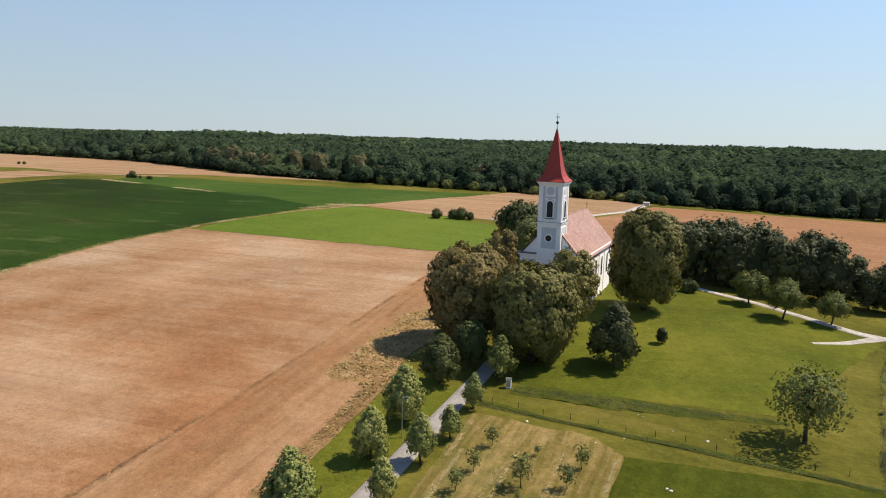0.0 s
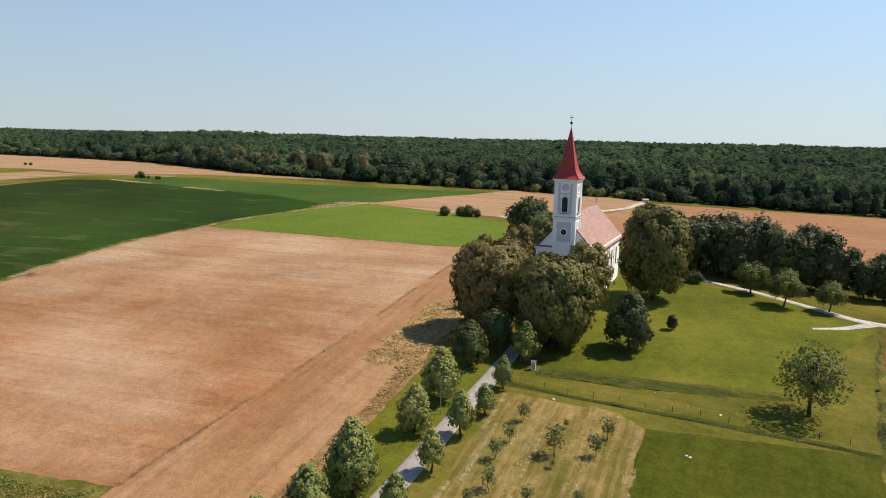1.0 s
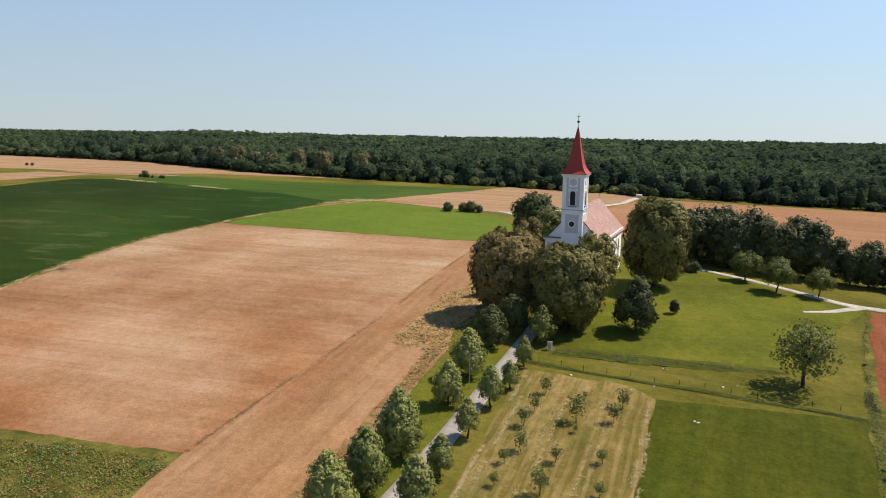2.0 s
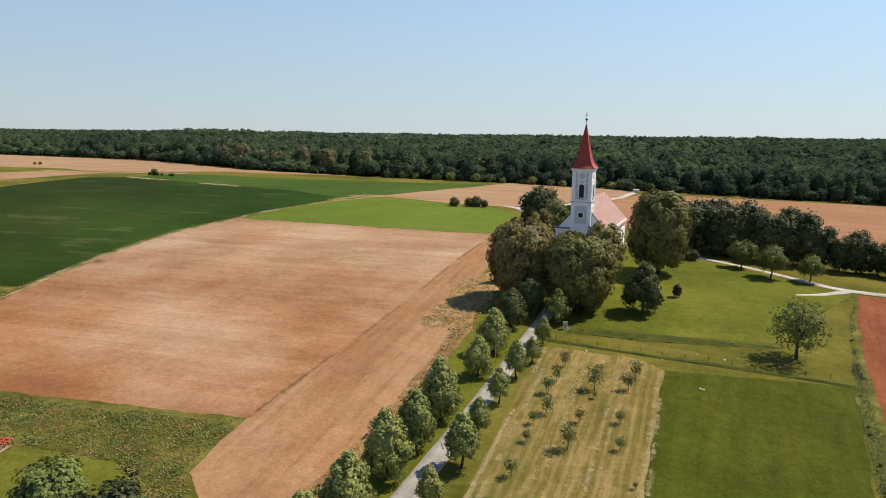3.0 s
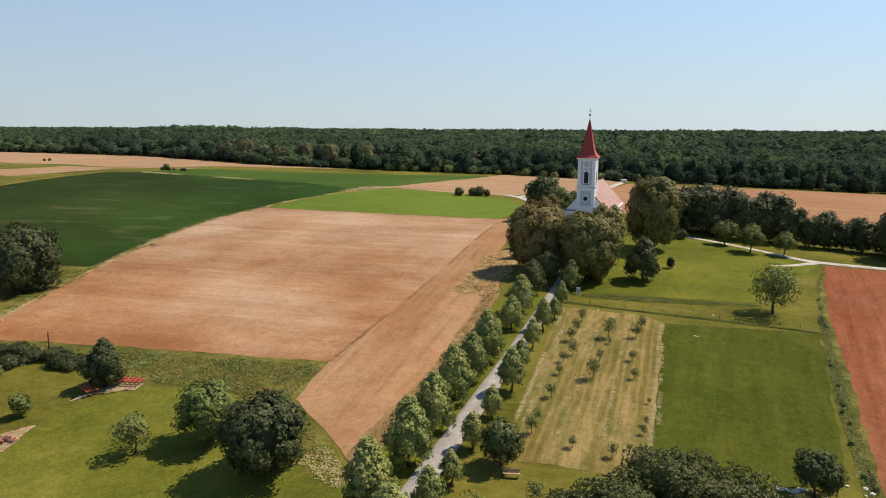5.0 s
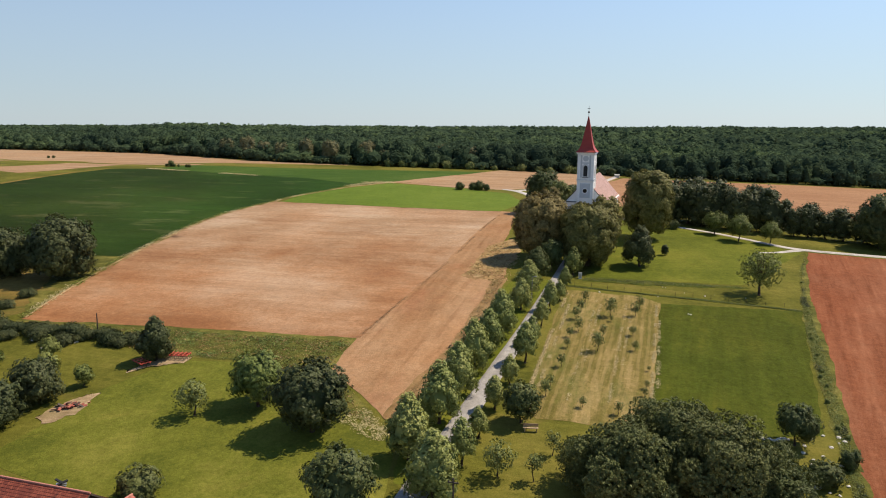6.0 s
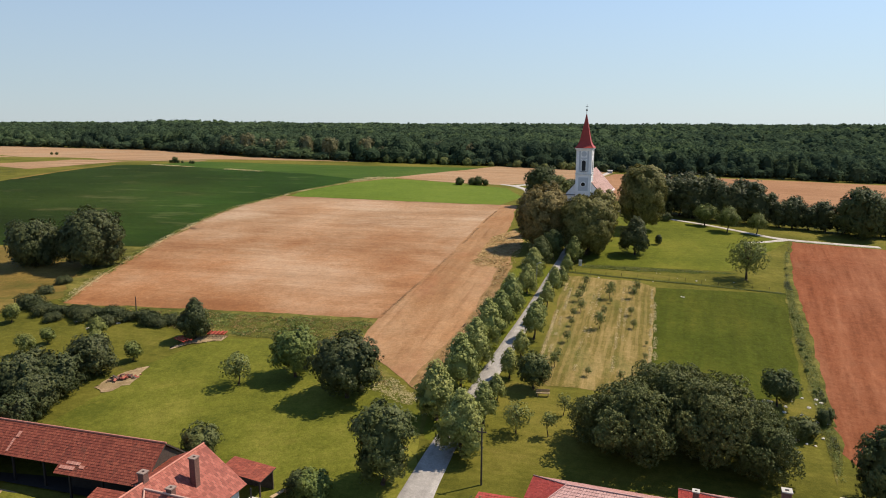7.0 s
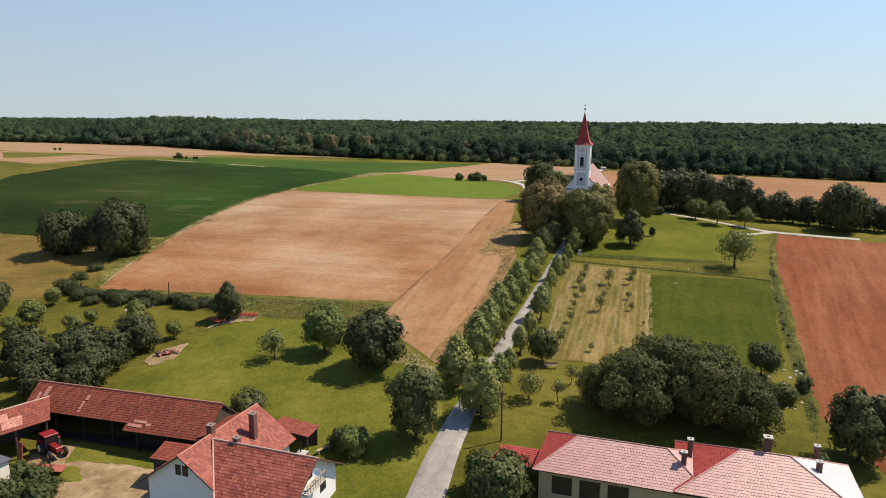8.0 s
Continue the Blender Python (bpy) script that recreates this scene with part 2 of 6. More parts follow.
FAR_TAN = field_mat("far_stubble", (0.234, 0.144, 0.078), (0.291, 0.187, 0.105), (0.358, 0.240, 0.142), 12, 0.7, 0.012, bands=0.4)
FAR_RED = field_mat("far_bare_soil", (0.229, 0.116, 0.057), (0.275, 0.147, 0.075), (0.329, 0.189, 0.101), 0, 0.6, 0.015)
CROP_DARK = field_mat("dark_green_crop", (0.014, 0.026, 0.003), (0.019, 0.038, 0.004), (0.032, 0.054, 0.008), 10, 0.2, 0.014, accent=(0.120, 0.118, 0.046), accent_cut=0.57, bands=0.35, smear=0.3, end_tints=((0.86, 0.84, 0.84), (1.0, 1.3, 1.08)), slope=(0.004, 0.003, 0.45))
CROP_LIGHT = field_mat("bright_green_crop", (0.071, 0.110, 0.012), (0.096, 0.138, 0.016), (0.122, 0.160, 0.022), 4, 0.2, 0.02)
CROP_MID = field_mat("mid_green_crop", (0.026, 0.056, 0.008), (0.044, 0.082, 0.011), (0.075, 0.108, 0.020), 14, 0.4, 0.015, accent=(0.188, 0.179, 0.053), accent_cut=0.64)
WEEDY = field_mat("weedy_grass", (0.056, 0.058, 0.012), (0.096, 0.093, 0.019), (0.165, 0.146, 0.035), 0, 0.2, 0.2, accent=(0.213, 0.156, 0.047), accent_cut=0.55)
BANK_GRASS = field_mat("rank_bank_grass", (0.039, 0.051, 0.008), (0.059, 0.071, 0.010), (0.090, 0.092, 0.015), 0, 0.3, 0.2)
EARTH = field_mat("bare_yard_earth", (0.190, 0.130, 0.065), (0.300, 0.215, 0.120), (0.400, 0.300, 0.180), 30, 0.2, 0.25, accent=(0.120, 0.105, 0.035), accent_cut=0.56)
MARGIN = field_mat("rough_brown_margin", (0.185, 0.110, 0.048), (0.260, 0.158, 0.070), (0.330, 0.212, 0.102), 88, 0.4, 0.3, accent=(0.088, 0.080, 0.024), accent_cut=0.56)
DRY_CORNER = field_mat("dry_weedy_soil", (0.215, 0.130, 0.055), (0.300, 0.190, 0.085), (0.390, 0.270, 0.130), 80, 0.2, 0.3, accent=(0.420, 0.300, 0.150), accent_cut=0.56)
ASPHALT = field_mat("pale_worn_asphalt", (0.235, 0.217, 0.199), (0.294, 0.275, 0.254), (0.353, 0.332, 0.308), 92, 0.5, 0.3, rough=0.85, rel=0.2)
GRAVEL = field_mat("pale_gravel", (0.336, 0.311, 0.269), (0.420, 0.386, 0.344), (0.504, 0.470, 0.428), 0, 0.3, 0.4, rough=0.9, rel=0.4)
FOREST_FLOOR = field_mat("forest_floor", (0.017, 0.022, 0.008), (0.025, 0.032, 0.012), (0.038, 0.044, 0.017), 0, 0.2, 0.05)

BARK = plain_mat("bark", (0.075, 0.055, 0.040), 0.9, vary=0.4, scale=4, bump=0.6, spec=0.1)
LEAF_LIME = leaf_mat("lime_tree_leaves", (0.147, 0.177, 0.050), (0.254, 0.277, 0.083), (0.413, 0.413, 0.153))
LEAF_CHESTNUT = leaf_mat("chestnut_leaves", (0.086, 0.091, 0.028), (0.176, 0.166, 0.050), (0.345, 0.295, 0.105))
LEAF_OLD_LIME = leaf_mat("old_lime_leaves", (0.070, 0.080, 0.024), (0.142, 0.144, 0.042), (0.285, 0.258, 0.090))
LEAF_BROWN = leaf_mat("scorched_chestnut_leaves", (0.104, 0.090, 0.035), (0.208, 0.168, 0.060), (0.385, 0.298, 0.120))
LEAF_DARK = leaf_mat("dark_leaves", (0.048, 0.063, 0.024), (0.086, 0.106, 0.036), (0.161, 0.175, 0.063))
LEAF_WALNUT = leaf_mat("walnut_leaves", (0.088, 0.110, 0.034), (0.160, 0.185, 0.050), (0.294, 0.306, 0.095))
LEAF_FEATHER = leaf_mat("feathery_walnut_leaves", (0.062, 0.078, 0.030), (0.114, 0.130, 0.043), (0.215, 0.220, 0.078))
LEAF_FRUIT = leaf_mat("fruit_tree_leaves", (0.095, 0.118, 0.038), (0.170, 0.195, 0.062), (0.300, 0.315, 0.115))
LEAF_BUSH = leaf_mat("bush_leaves", (0.083, 0.116, 0.031), (0.152, 0.193, 0.051), (0.286, 0.314, 0.094))
LEAF_FOREST = leaf_mat("forest_leaves", (0.045, 0.070, 0.044), (0.059, 0.091, 0.055), (0.082, 0.120, 0.071), 0.3, 0.0, 0.014)
LEAF_SCRUB = leaf_mat("dark_scrub_leaves", (0.040, 0.052, 0.024), (0.070, 0.084, 0.034), (0.132, 0.142, 0.055))
LEAF_PALE = leaf_mat("pale_olive_leaves", (0.100, 0.100, 0.045), (0.160, 0.150, 0.072), (0.250, 0.230, 0.120))
LEAF_WEED = leaf_mat("weed_leaves", (0.080, 0.110, 0.022), (0.150, 0.172, 0.036), (0.270, 0.265, 0.070))
LEAF_HAY = leaf_mat("raked_hay", (0.360, 0.290, 0.140), (0.460, 0.375, 0.200), (0.560, 0.470, 0.270), 0.05)
LEAF_GOLD = leaf_mat("golden_weeds", (0.260, 0.175, 0.065), (0.390, 0.280, 0.115), (0.540, 0.410, 0.200))
LEAF_CLOD = leaf_mat("dark_clods", (0.120, 0.070, 0.032), (0.165, 0.098, 0.046), (0.230, 0.140, 0.070), 0.02)
LEAF_STRAW = leaf_mat("dry_stalks", (0.168, 0.108, 0.039), (0.286, 0.187, 0.078), (0.437, 0.315, 0.160))

PLASTER = plain_mat("white_lime_plaster", (0.87, 0.86, 0.84), 0.85, vary=0.05, scale=1.2, bump=0.1, stain=(0.62, 0.62, 0.60))
GREY_PLASTER = plain_mat("grey_plaster_fields", (0.54, 0.555, 0.57), 0.85, vary=0.07, scale=1.5, bump=0.1)
HOUSE_WHITE = plain_mat("white_house_render", (0.76, 0.76, 0.75), 0.85, vary=0.06, scale=1.0, bump=0.1, stain=(0.55, 0.54, 0.50))
HOUSE_YELLOW = plain_mat("ochre_house_render", (0.46, 0.36, 0.21), 0.85, vary=0.08, scale=1.0, bump=0.1)
CREAM = plain_mat("cream_shed_render", (0.72, 0.68, 0.55), 0.85, vary=0.07, scale=1.0, bump=0.1)
SPIRE_RED = plain_mat("red_painted_sheet_metal", (0.32, 0.036, 0.022), 0.55, metal=0.15, vary=0.15, scale=0.8, bump=0.05, spec=0.5)
CHURCH_TILE = tile_mat("faded_pink_church_tiles", (0.299, 0.167, 0.137), (0.382, 0.231, 0.193), (0.449, 0.295, 0.250))
BARN_TILE = tile_mat("old_dark_red_tiles", (0.171, 0.036, 0.019), (0.231, 0.051, 0.027), (0.294, 0.075, 0.039), 0.75, moss=(0.119, 0.038, 0.021))
HOUSE_TILE = tile_mat("red_clay_tiles", (0.189, 0.044, 0.027), (0.275, 0.071, 0.046), (0.335, 0.104, 0.069), 0.7)
# One roof tile in two colours: sheen painted pale on pitches, hips kept darker.
SHEEN_TILE = tile_mat("sheen_pink_tiles", (0.380, 0.160, 0.130), (0.430, 0.195, 0.160), (0.480, 0.235, 0.195), 0.6, spec=0.8, coat=1.0, coat_ior=1.7)
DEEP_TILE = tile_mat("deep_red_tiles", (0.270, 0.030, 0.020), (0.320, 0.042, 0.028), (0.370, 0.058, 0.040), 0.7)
# Bright east hip: direct sun put into a pale base colour.
SUNLIT_HIP = plain_mat("sunlit_hip_pale", (0.62, 0.54, 0.53), 0.45, vary=0.05, scale=1.0, spec=0.6)
RIDGE_TILE = plain_mat("ridge_tiles", (0.42, 0.17, 0.12), 0.7, vary=0.2, scale=2)
MORTAR = plain_mat("pale_ridge_mortar", (0.48, 0.30, 0.24), 0.85, vary=0.15, scale=3)
BRICK = plain_mat("dark_chimney_brick", (0.13, 0.070, 0.055), 0.85, vary=0.3, scale=6, bump=0.4)
CAP_BRICK = plain_mat("sooty_pale_brick", (0.23, 0.17, 0.14), 0.9, vary=0.25, scale=5, bump=0.3)
CONCRETE = plain_mat("weathered_concrete", (0.42, 0.40, 0.36), 0.9, vary=0.2, scale=4, bump=0.3)
DARK_WOOD = plain_mat("dark_weathered_wood", (0.055, 0.042, 0.034), 0.85, vary=0.35, scale=3, bump=0.4)
# Near-black that puts the open barn's inner shade into the colour.
BARN_SHADE = plain_mat("barn_shade_black", (0.018, 0.015, 0.013), 0.9, vary=0.3, scale=3, bump=0.3)
PALE_WOOD = plain_mat("pale_sawn_wood", (0.38, 0.27, 0.16), 0.8, vary=0.25, scale=3, bump=0.3)
GLASS = plain_mat("dark_window_glass", (0.015, 0.018, 0.022), 0.08, vary=0.1, scale=1, bump=0, spec=0.6)
LOUVRE = plain_mat("dark_louvre_slats", (0.020, 0.020, 0.022), 0.6, vary=0.2, scale=4)
WHITE_PAINT = plain_mat("white_paint", (0.78, 0.78, 0.77), 0.5, vary=0.04, scale=2)
METAL = plain_mat("galvanised_metal", (0.42, 0.43, 0.44), 0.4, metal=0.8, vary=0.15, scale=5)
IRON = plain_mat("dark_iron", (0.035, 0.033, 0.032), 0.5, metal=0.6, vary=0.2, scale=6)
TRACTOR_RED = plain_mat("red_tractor_paint", (0.22, 0.016, 0.018), 0.35, vary=0.1, scale=2, bump=0)
IMPLEMENT_RED = plain_mat("faded_red_machine_paint", (0.42, 0.065, 0.040), 0.6, vary=0.25, scale=4)
RUBBER = plain_mat("black_rubber", (0.018, 0.018, 0.018), 0.85, vary=0.2, scale=8)
RUST_SHEET = plain_mat("rusty_red_sheet", (0.30, 0.085, 0.055), 0.75, vary=0.25, scale=2)
STONE = plain_mat("pale_rubble_stone", (0.56, 0.52, 0.45), 0.9, vary=0.25, scale=3, bump=0.5)
TIN_GREY = plain_mat("grey_sheet_flashing", (0.16, 0.165, 0.175), 0.5, metal=0.5, vary=0.15, scale=3)

# ---- mesh helpers ----
from mathutils.geometry import tessellate_polygon


def mesh_from(name, verts, faces, material, smooth=False):
    me = bpy.data.meshes.new(name)
    me.from_pydata([tuple(v) for v in verts], [], [tuple(f) for f in faces])
    me.materials.append(material)
    if smooth:
        me.shade_smooth()
    me.update()
    return me


def attach(ob, parent, label=""):
    if parent is not None:
        ob.parent = parent
    if label:
        ob["label"] = label
    return ob


def part(name, bm, material, parent=None, label="", smooth=False):
    """Links a bmesh as one mesh object under a thing or a part."""
    me = bpy.data.meshes.new(name)
    bm.normal_update()
    bm.to_mesh(me)
    bm.free()
    me.materials.append(material)
    if smooth:
        me.shade_smooth()
    return attach(new(name, me), parent, label)


def raw_part(name, verts, faces, material, parent=None, label="", smooth=False):
    return attach(new(name, mesh_from(name, verts, faces, material, smooth)), parent, label)


def thing(name, m, label, category, group="", kind=""):
    ob = new(name)
    ob.empty_display_size = 0.2
    ob.matrix_basis = m
    return tagged(ob, label, category, group, kind)


def box(bm, x0, x1, y0, y1, z0, z1, m=None, bevel=0.0):
    r = bmesh.ops.create_cube(bm, size=1.0)
    M = Matrix.Translation(((x0 + x1) / 2, (y0 + y1) / 2, (z0 + z1) / 2)) @ Matrix.Diagonal((x1 - x0, y1 - y0, z1 - z0, 1))
    bmesh.ops.transform(bm, matrix=(m @ M) if m else M, verts=r["verts"])
    if bevel:
        es = list({e for v in r["verts"] for e in v.link_edges})
        bmesh.ops.bevel(bm, geom=es, offset=bevel, segments=1, affect="EDGES")
    return bm


def tube(bm, p0, p1, r0, r1, n=8):
    d = Vector(p1) - Vector(p0)
    r = bmesh.ops.create_cone(bm, cap_ends=True, segments=n, radius1=r0, radius2=r1, depth=d.length)
    bmesh.ops.transform(bm, matrix=Matrix.Translation((Vector(p0) + Vector(p1)) / 2) @ d.to_track_quat("Z", "Y").to_matrix().to_4x4(), verts=r["verts"])
    return bm


def boxed(name, x0, x1, y0, y1, z0, z1, material, parent, label="", bevel=0.0):
    return part(name, box(bmesh.new(), x0, x1, y0, y1, z0, z1, bevel=bevel), material, parent, label)


def at(x, y, dz=0.0, turn=0.0, s=1.0, sz=None):
    """A pose on the ground."""
    return pose(x, y, H(x, y) + dz, 0, 0, turn) @ Matrix.Diagonal((s, s, sz or s, 1))


# ---- ground sheet ----


def steps(*runs):
    out = []
    for a, b, d in runs:
        n = max(1, round((b - a) / d))
        out += [a + (b - a) * i / n for i in range(n)]
    return out + [runs[-1][1]]


xs = steps((-3200, -800, 200), (-800, -420, 40), (-420, -150, 10), (-150, 70, 4), (70, 160, 10), (160, 500, 34), (500, 2600, 210))
ys = steps((-700, -130, 95), (-130, -50, 10), (-50, 160, 4), (160, 340, 10), (340, 900, 40), (900, 4200, 220))
gv = [(x, y, H(x, y)) for y in ys for x in xs]
nx = len(xs)
gf = [(j * nx + i, j * nx + i + 1, (j + 1) * nx + i + 1, (j + 1) * nx + i) for j in range(len(ys) - 1) for i in range(nx - 1)]
tagged(raw_part("ground", gv, gf, MEADOW, smooth=True), "sloping summer meadow of olive-green and yellowing grass", "ground", kind="structure")


def patch(name, polys, lift, material, label, category, cell=4.0, rag=0.0, kind="structure", rim=0.5):
    """A piece of land draped on the slope: outlines cut by one grid, welded, its rim set a little lower."""
    bm = bmesh.new()
    for poly in polys:
        if sum(a[0] * b[1] - b[0] * a[1] for a, b in zip(poly, poly[1:] + poly[:1])) < 0:
            poly = poly[::-1]
        vs = [bm.verts.new((*p, 0)) for p in poly]
        for tri in tessellate_polygon([[Vector((*p, 0)) for p in poly]]):
            bm.faces.new([vs[k] for k in tri])
    for axis in (0, 1):
        cs = [p[axis] for poly in polys for p in poly]
        for c in range(math.ceil(min(cs) / cell), math.floor(max(cs) / cell) + 1):
            co, no = [0.0, 0.0, 0.0], [0.0, 0.0, 0.0]
            co[axis], no[axis] = c * cell, 1.0
            bmesh.ops.bisect_plane(bm, geom=bm.verts[:] + bm.edges[:] + bm.faces[:], plane_co=co, plane_no=no)
    bmesh.ops.remove_doubles(bm, verts=bm.verts[:], dist=0.02)
    bm.normal_update()
    bmesh.ops.reverse_faces(bm, faces=[f for f in bm.faces if f.normal.z < 0])
    edge = {v for v in bm.verts if v.is_boundary}
    for v in edge:
        if rag:
            q = Vector((v.co.x * 0.22, v.co.y * 0.22, lift))
            v.co.x += rag * (noise.noise(q) + 0.6 * noise.noise(q * 3.7))
            v.co.y += rag * (noise.noise(q + Vector((7, 3, 1))) + 0.6 * noise.noise(q * 3.7 + Vector((2, 9, 4))))
    bm.verts.index_update()
    verts = [(v.co.x, v.co.y, H(v.co.x, v.co.y) + (lift * rim if v in edge else lift)) for v in bm.verts]
    faces = [[v.index for v in f.verts] for f in bm.faces]
    bm.free()
    return tagged(raw_part(name, verts, faces, material, smooth=True), label, category, kind=kind)


def ribbon(name, line, lift, material, label, category, crown=0.03, sub=3.0):
    """A road or path: centre points with widths, draped on the slope, crowned, with edges that dip into the ground."""
    pts = []
    for (x0, y0, w0), (x1, y1, w1) in zip(line, line[1:]):
        n = max(1, round(math.dist((x0, y0), (x1, y1)) / sub))
        pts += [(x0 + (x1 - x0) * i / n, y0 + (y1 - y0) * i / n, w0 + (w1 - w0) * i / n) for i in range(n)]
    pts.append(line[-1])
    sm = [pts[0]] + [tuple((pts[i - 1][k] + 2 * pts[i][k] + pts[i + 1][k]) / 4 for k in range(3)) for i in range(1, len(pts) - 1)] + [pts[-1]]
    verts, faces, cols = [], [], (-0.56, -0.5, -0.25, 0, 0.25, 0.5, 0.56)
    for i, (x, y, w) in enumerate(sm):
        a, b = sm[max(0, i - 1)], sm[min(len(sm) - 1, i + 1)]
        d = Vector((b[0] - a[0], b[1] - a[1])).normalized()
        wob = 0.12 * noise.noise(Vector((x * 0.4, y * 0.4, 3)))
        for c in cols:
            u, v = x + d.y * c * (w + wob), y - d.x * c * (w + wob)
            verts.append((u, v, H(u, v) + (lift + crown * (1 - 4 * c * c) if abs(c) < 0.51 else -0.03)))
    n = len(cols)
    for i in range(len(sm) - 1):
        faces += [(i * n + k, i * n + k + 1, (i + 1) * n + k + 1, (i + 1) * n + k) for k in range(n - 1)]
    return tagged(raw_part(name, verts, faces, material, smooth=True), label, category, kind="structure")


patch("stubble_field", [[(-110.6, 30.3), (-51.2, 38.5), (-49.6, 84), (-51.5, 149), (-126.3, 141.5), (-127.8, 128), (-128.4, 117), (-127.2, 103), (-124.4, 87), (-121.2, 70), (-117.6, 54.5), (-114.1, 41)]], 0.05, STUBBLE, "harvested field of reddish tan stubble in long pale streaks", "field", 4, 0.8)
patch("stubble_strip", [[(-51.4, 27), (-38.2, 15.6), (-36.5, 62), (-37.2, 84), (-42.5, 106), (-48, 149.5), (-53, 149.5), (-51.4, 90), (-51.5, 62), (-52.6, 38.0)]], 0.08, STUBBLE_STRIP, "narrow strip of brown stubble worked lengthwise beside the lane", "field", 3, 0.6)
patch("straw_patch", [[(-44.6, 74), (-38.6, 73), (-37.4, 84), (-37, 97), (-41, 108), (-45.5, 100)]], 0.088, DRY_CORNER, "ragged golden-brown corner of trampled weeds", "weeds", 1.0, 0.9, rim=0.95)
patch("straw_litter", [[(-45.2, 74.4), (-41.6, 72.6), (-39.4, 77.0), (-41.0, 82.0), (-44.0, 81.0)]], 0.10, STRAW, "pale litter of loose straw at the field's end", "straw", 0.8, 0.8, rim=0.93)
patch("rough_margin", [[(-39.6, 16.6), (-37.4, 15.2), (-35.4, 40), (-35.6, 62), (-36.0, 76), (-38.6, 76), (-37.8, 62), (-37.6, 40)]], 0.09, MARGIN, "rough brown margin of dry weeds beside the strip", "weeds", 0.9, 0.4, rim=0.93)
patch("dark_crop_field", [[(-143, 62.5), (-131.5, 65.6), (-121.4, 67.5), (-124.9, 87), (-127.7, 103), (-128.9, 117), (-128.3, 128), (-126.8, 141), (-122, 197), (-150, 209), (-194, 212), (-238, 218), (-252, 208), (-250, 172), (-246, 140), (-220, 96), (-165, 59), (-155, 60)]], 0.05, CROP_DARK, "wide field of dense dark green crop with thin patches", "field", 8, 0.8)
patch("weedy_corner", [[(-110.8, 30.5), (-114.3, 41), (-117.9, 54.5), (-121.2, 67.3), (-131.5, 65.4), (-126, 52), (-118, 38)]], 0.056, WEEDY, "yellow-green weeds where crop and stubble meet", "weeds", 2, 0.8)
patch("far_crop_field", [[(-122, 197), (-113, 208), (-86, 283), (-146, 258), (-187, 249), (-231, 244), (-238, 218), (-194, 212), (-150, 209)]], 0.055, CROP_MID, "mid-green crop rising to the edge of the woods", "field", 8, 0.8)
patch("bright_crop_field", [[(-124, 142), (-53.5, 149.5), (-50, 172), (-60, 195), (-81, 203), (-113, 206), (-127, 160)]], 0.06, CROP_LIGHT, "field of short bright green crop", "field", 5, 0.6)
patch("tan_field", [[(-113, 209), (-81, 204), (-62, 206), (-28, 262), (-24, 300), (-84, 296)]], 0.06, FAR_TAN, "distant pale tan stubble field below the woods", "field", 8, 0.8)
patch("far_tan_field", [[(-232, 262), (-170, 280), (-150, 284), (-225, 285), (-318, 320), (-445, 325), (-500, 290), (-335, 235), (-262, 236)]], 0.07, FAR_TAN, "distant pale straw-coloured field on the rise", "field", 12, 1.0)
patch("far_tan_strip", [[(-272.6, 179), (-330, 192), (-500, 250), (-440, 260), (-312, 227), (-262, 233), (-231, 252), (-231, 244), (-253, 243), (-264, 229), (-267.4, 208.4), (-268.7, 192)]], 0.10, FAR_TAN, "pale stubble strip beside the dark crop", "field", 12, 1.0)
patch("far_green_strip", [[(-290, 240), (-312, 240), (-338, 233), (-347, 228), (-311, 195), (-303, 206), (-296, 220)]], 0.16, MEADOW, "grassy strip between distant stubble fields", "meadow", 12, 1.0)
patch("far_red_field", [[(-23, 288), (-29, 258), (-41, 222), (-30, 184), (0, 170), (40, 172), (120, 165), (200, 230), (160, 330), (62, 310), (28, 300)]], 0.06, FAR_RED, "distant bare reddish-brown field behind the hedgerow", "field", 8, 0.8)
patch("ploughed_field", [[(27.4, 122.5), (23.2, 102), (20.0, 81), (18.2, 66), (17.2, 53), (16.0, 43), (14.8, 29), (12.9, 14.5), (24, -20), (120, -10), (130, 125)]], 0.05, PLOUGHED, "freshly worked field of brick-red soil", "field", 4, 0.5)
patch("church_lawn", [[(-21, 80.5), (9, 86), (26, 121), (16, 129), (-2, 139), (-17, 147), (-20, 120)]], 0.04, CHURCH_LAWN, "mown green lawn round the church", "lawn", 4, 0.4)
patch("hay_meadow", [[(-6.6, 69.5), (-7.8, 20), (11.5, 27), (14.4, 51), (17.4, 73)]], 0.05, HAY_MEADOW, "lush green hay meadow with faint mowing lines", "meadow", 3, 0.4)
patch("orchard_floor", [[(-24.2, 72), (-23.6, 25), (-21.5, 21.5), (-7.8, 22), (-6.6, 69.5), (-10, 72)]], 0.05, ORCHARD_GRASS, "mown orchard grass with pale stripes of hay", "orchard", 2.5, 0.5)
patch("farm_lawn", [[(-79, -4), (-58, -9), (-57, -40), (-33.0, -40), (-32.4, -2), (-36, 12), (-45, 16.5), (-60, 26), (-74, 24), (-78.5, 13)]], 0.05, FARM_LAWN, "wide mown farm lawn with yellowish spots", "lawn", 3, 0.4)
patch("weed_strip", [[(-111, 28.8), (-78, 24.8), (-60, 26.2), (-46, 17.2), (-38, 14), (-51.8, 27), (-51.6, 38.8), (-80, 35), (-111, 30.2)]], 0.042, WEEDY, "strip of tall mixed weeds below the stubble", "weeds", 2, 0.8)
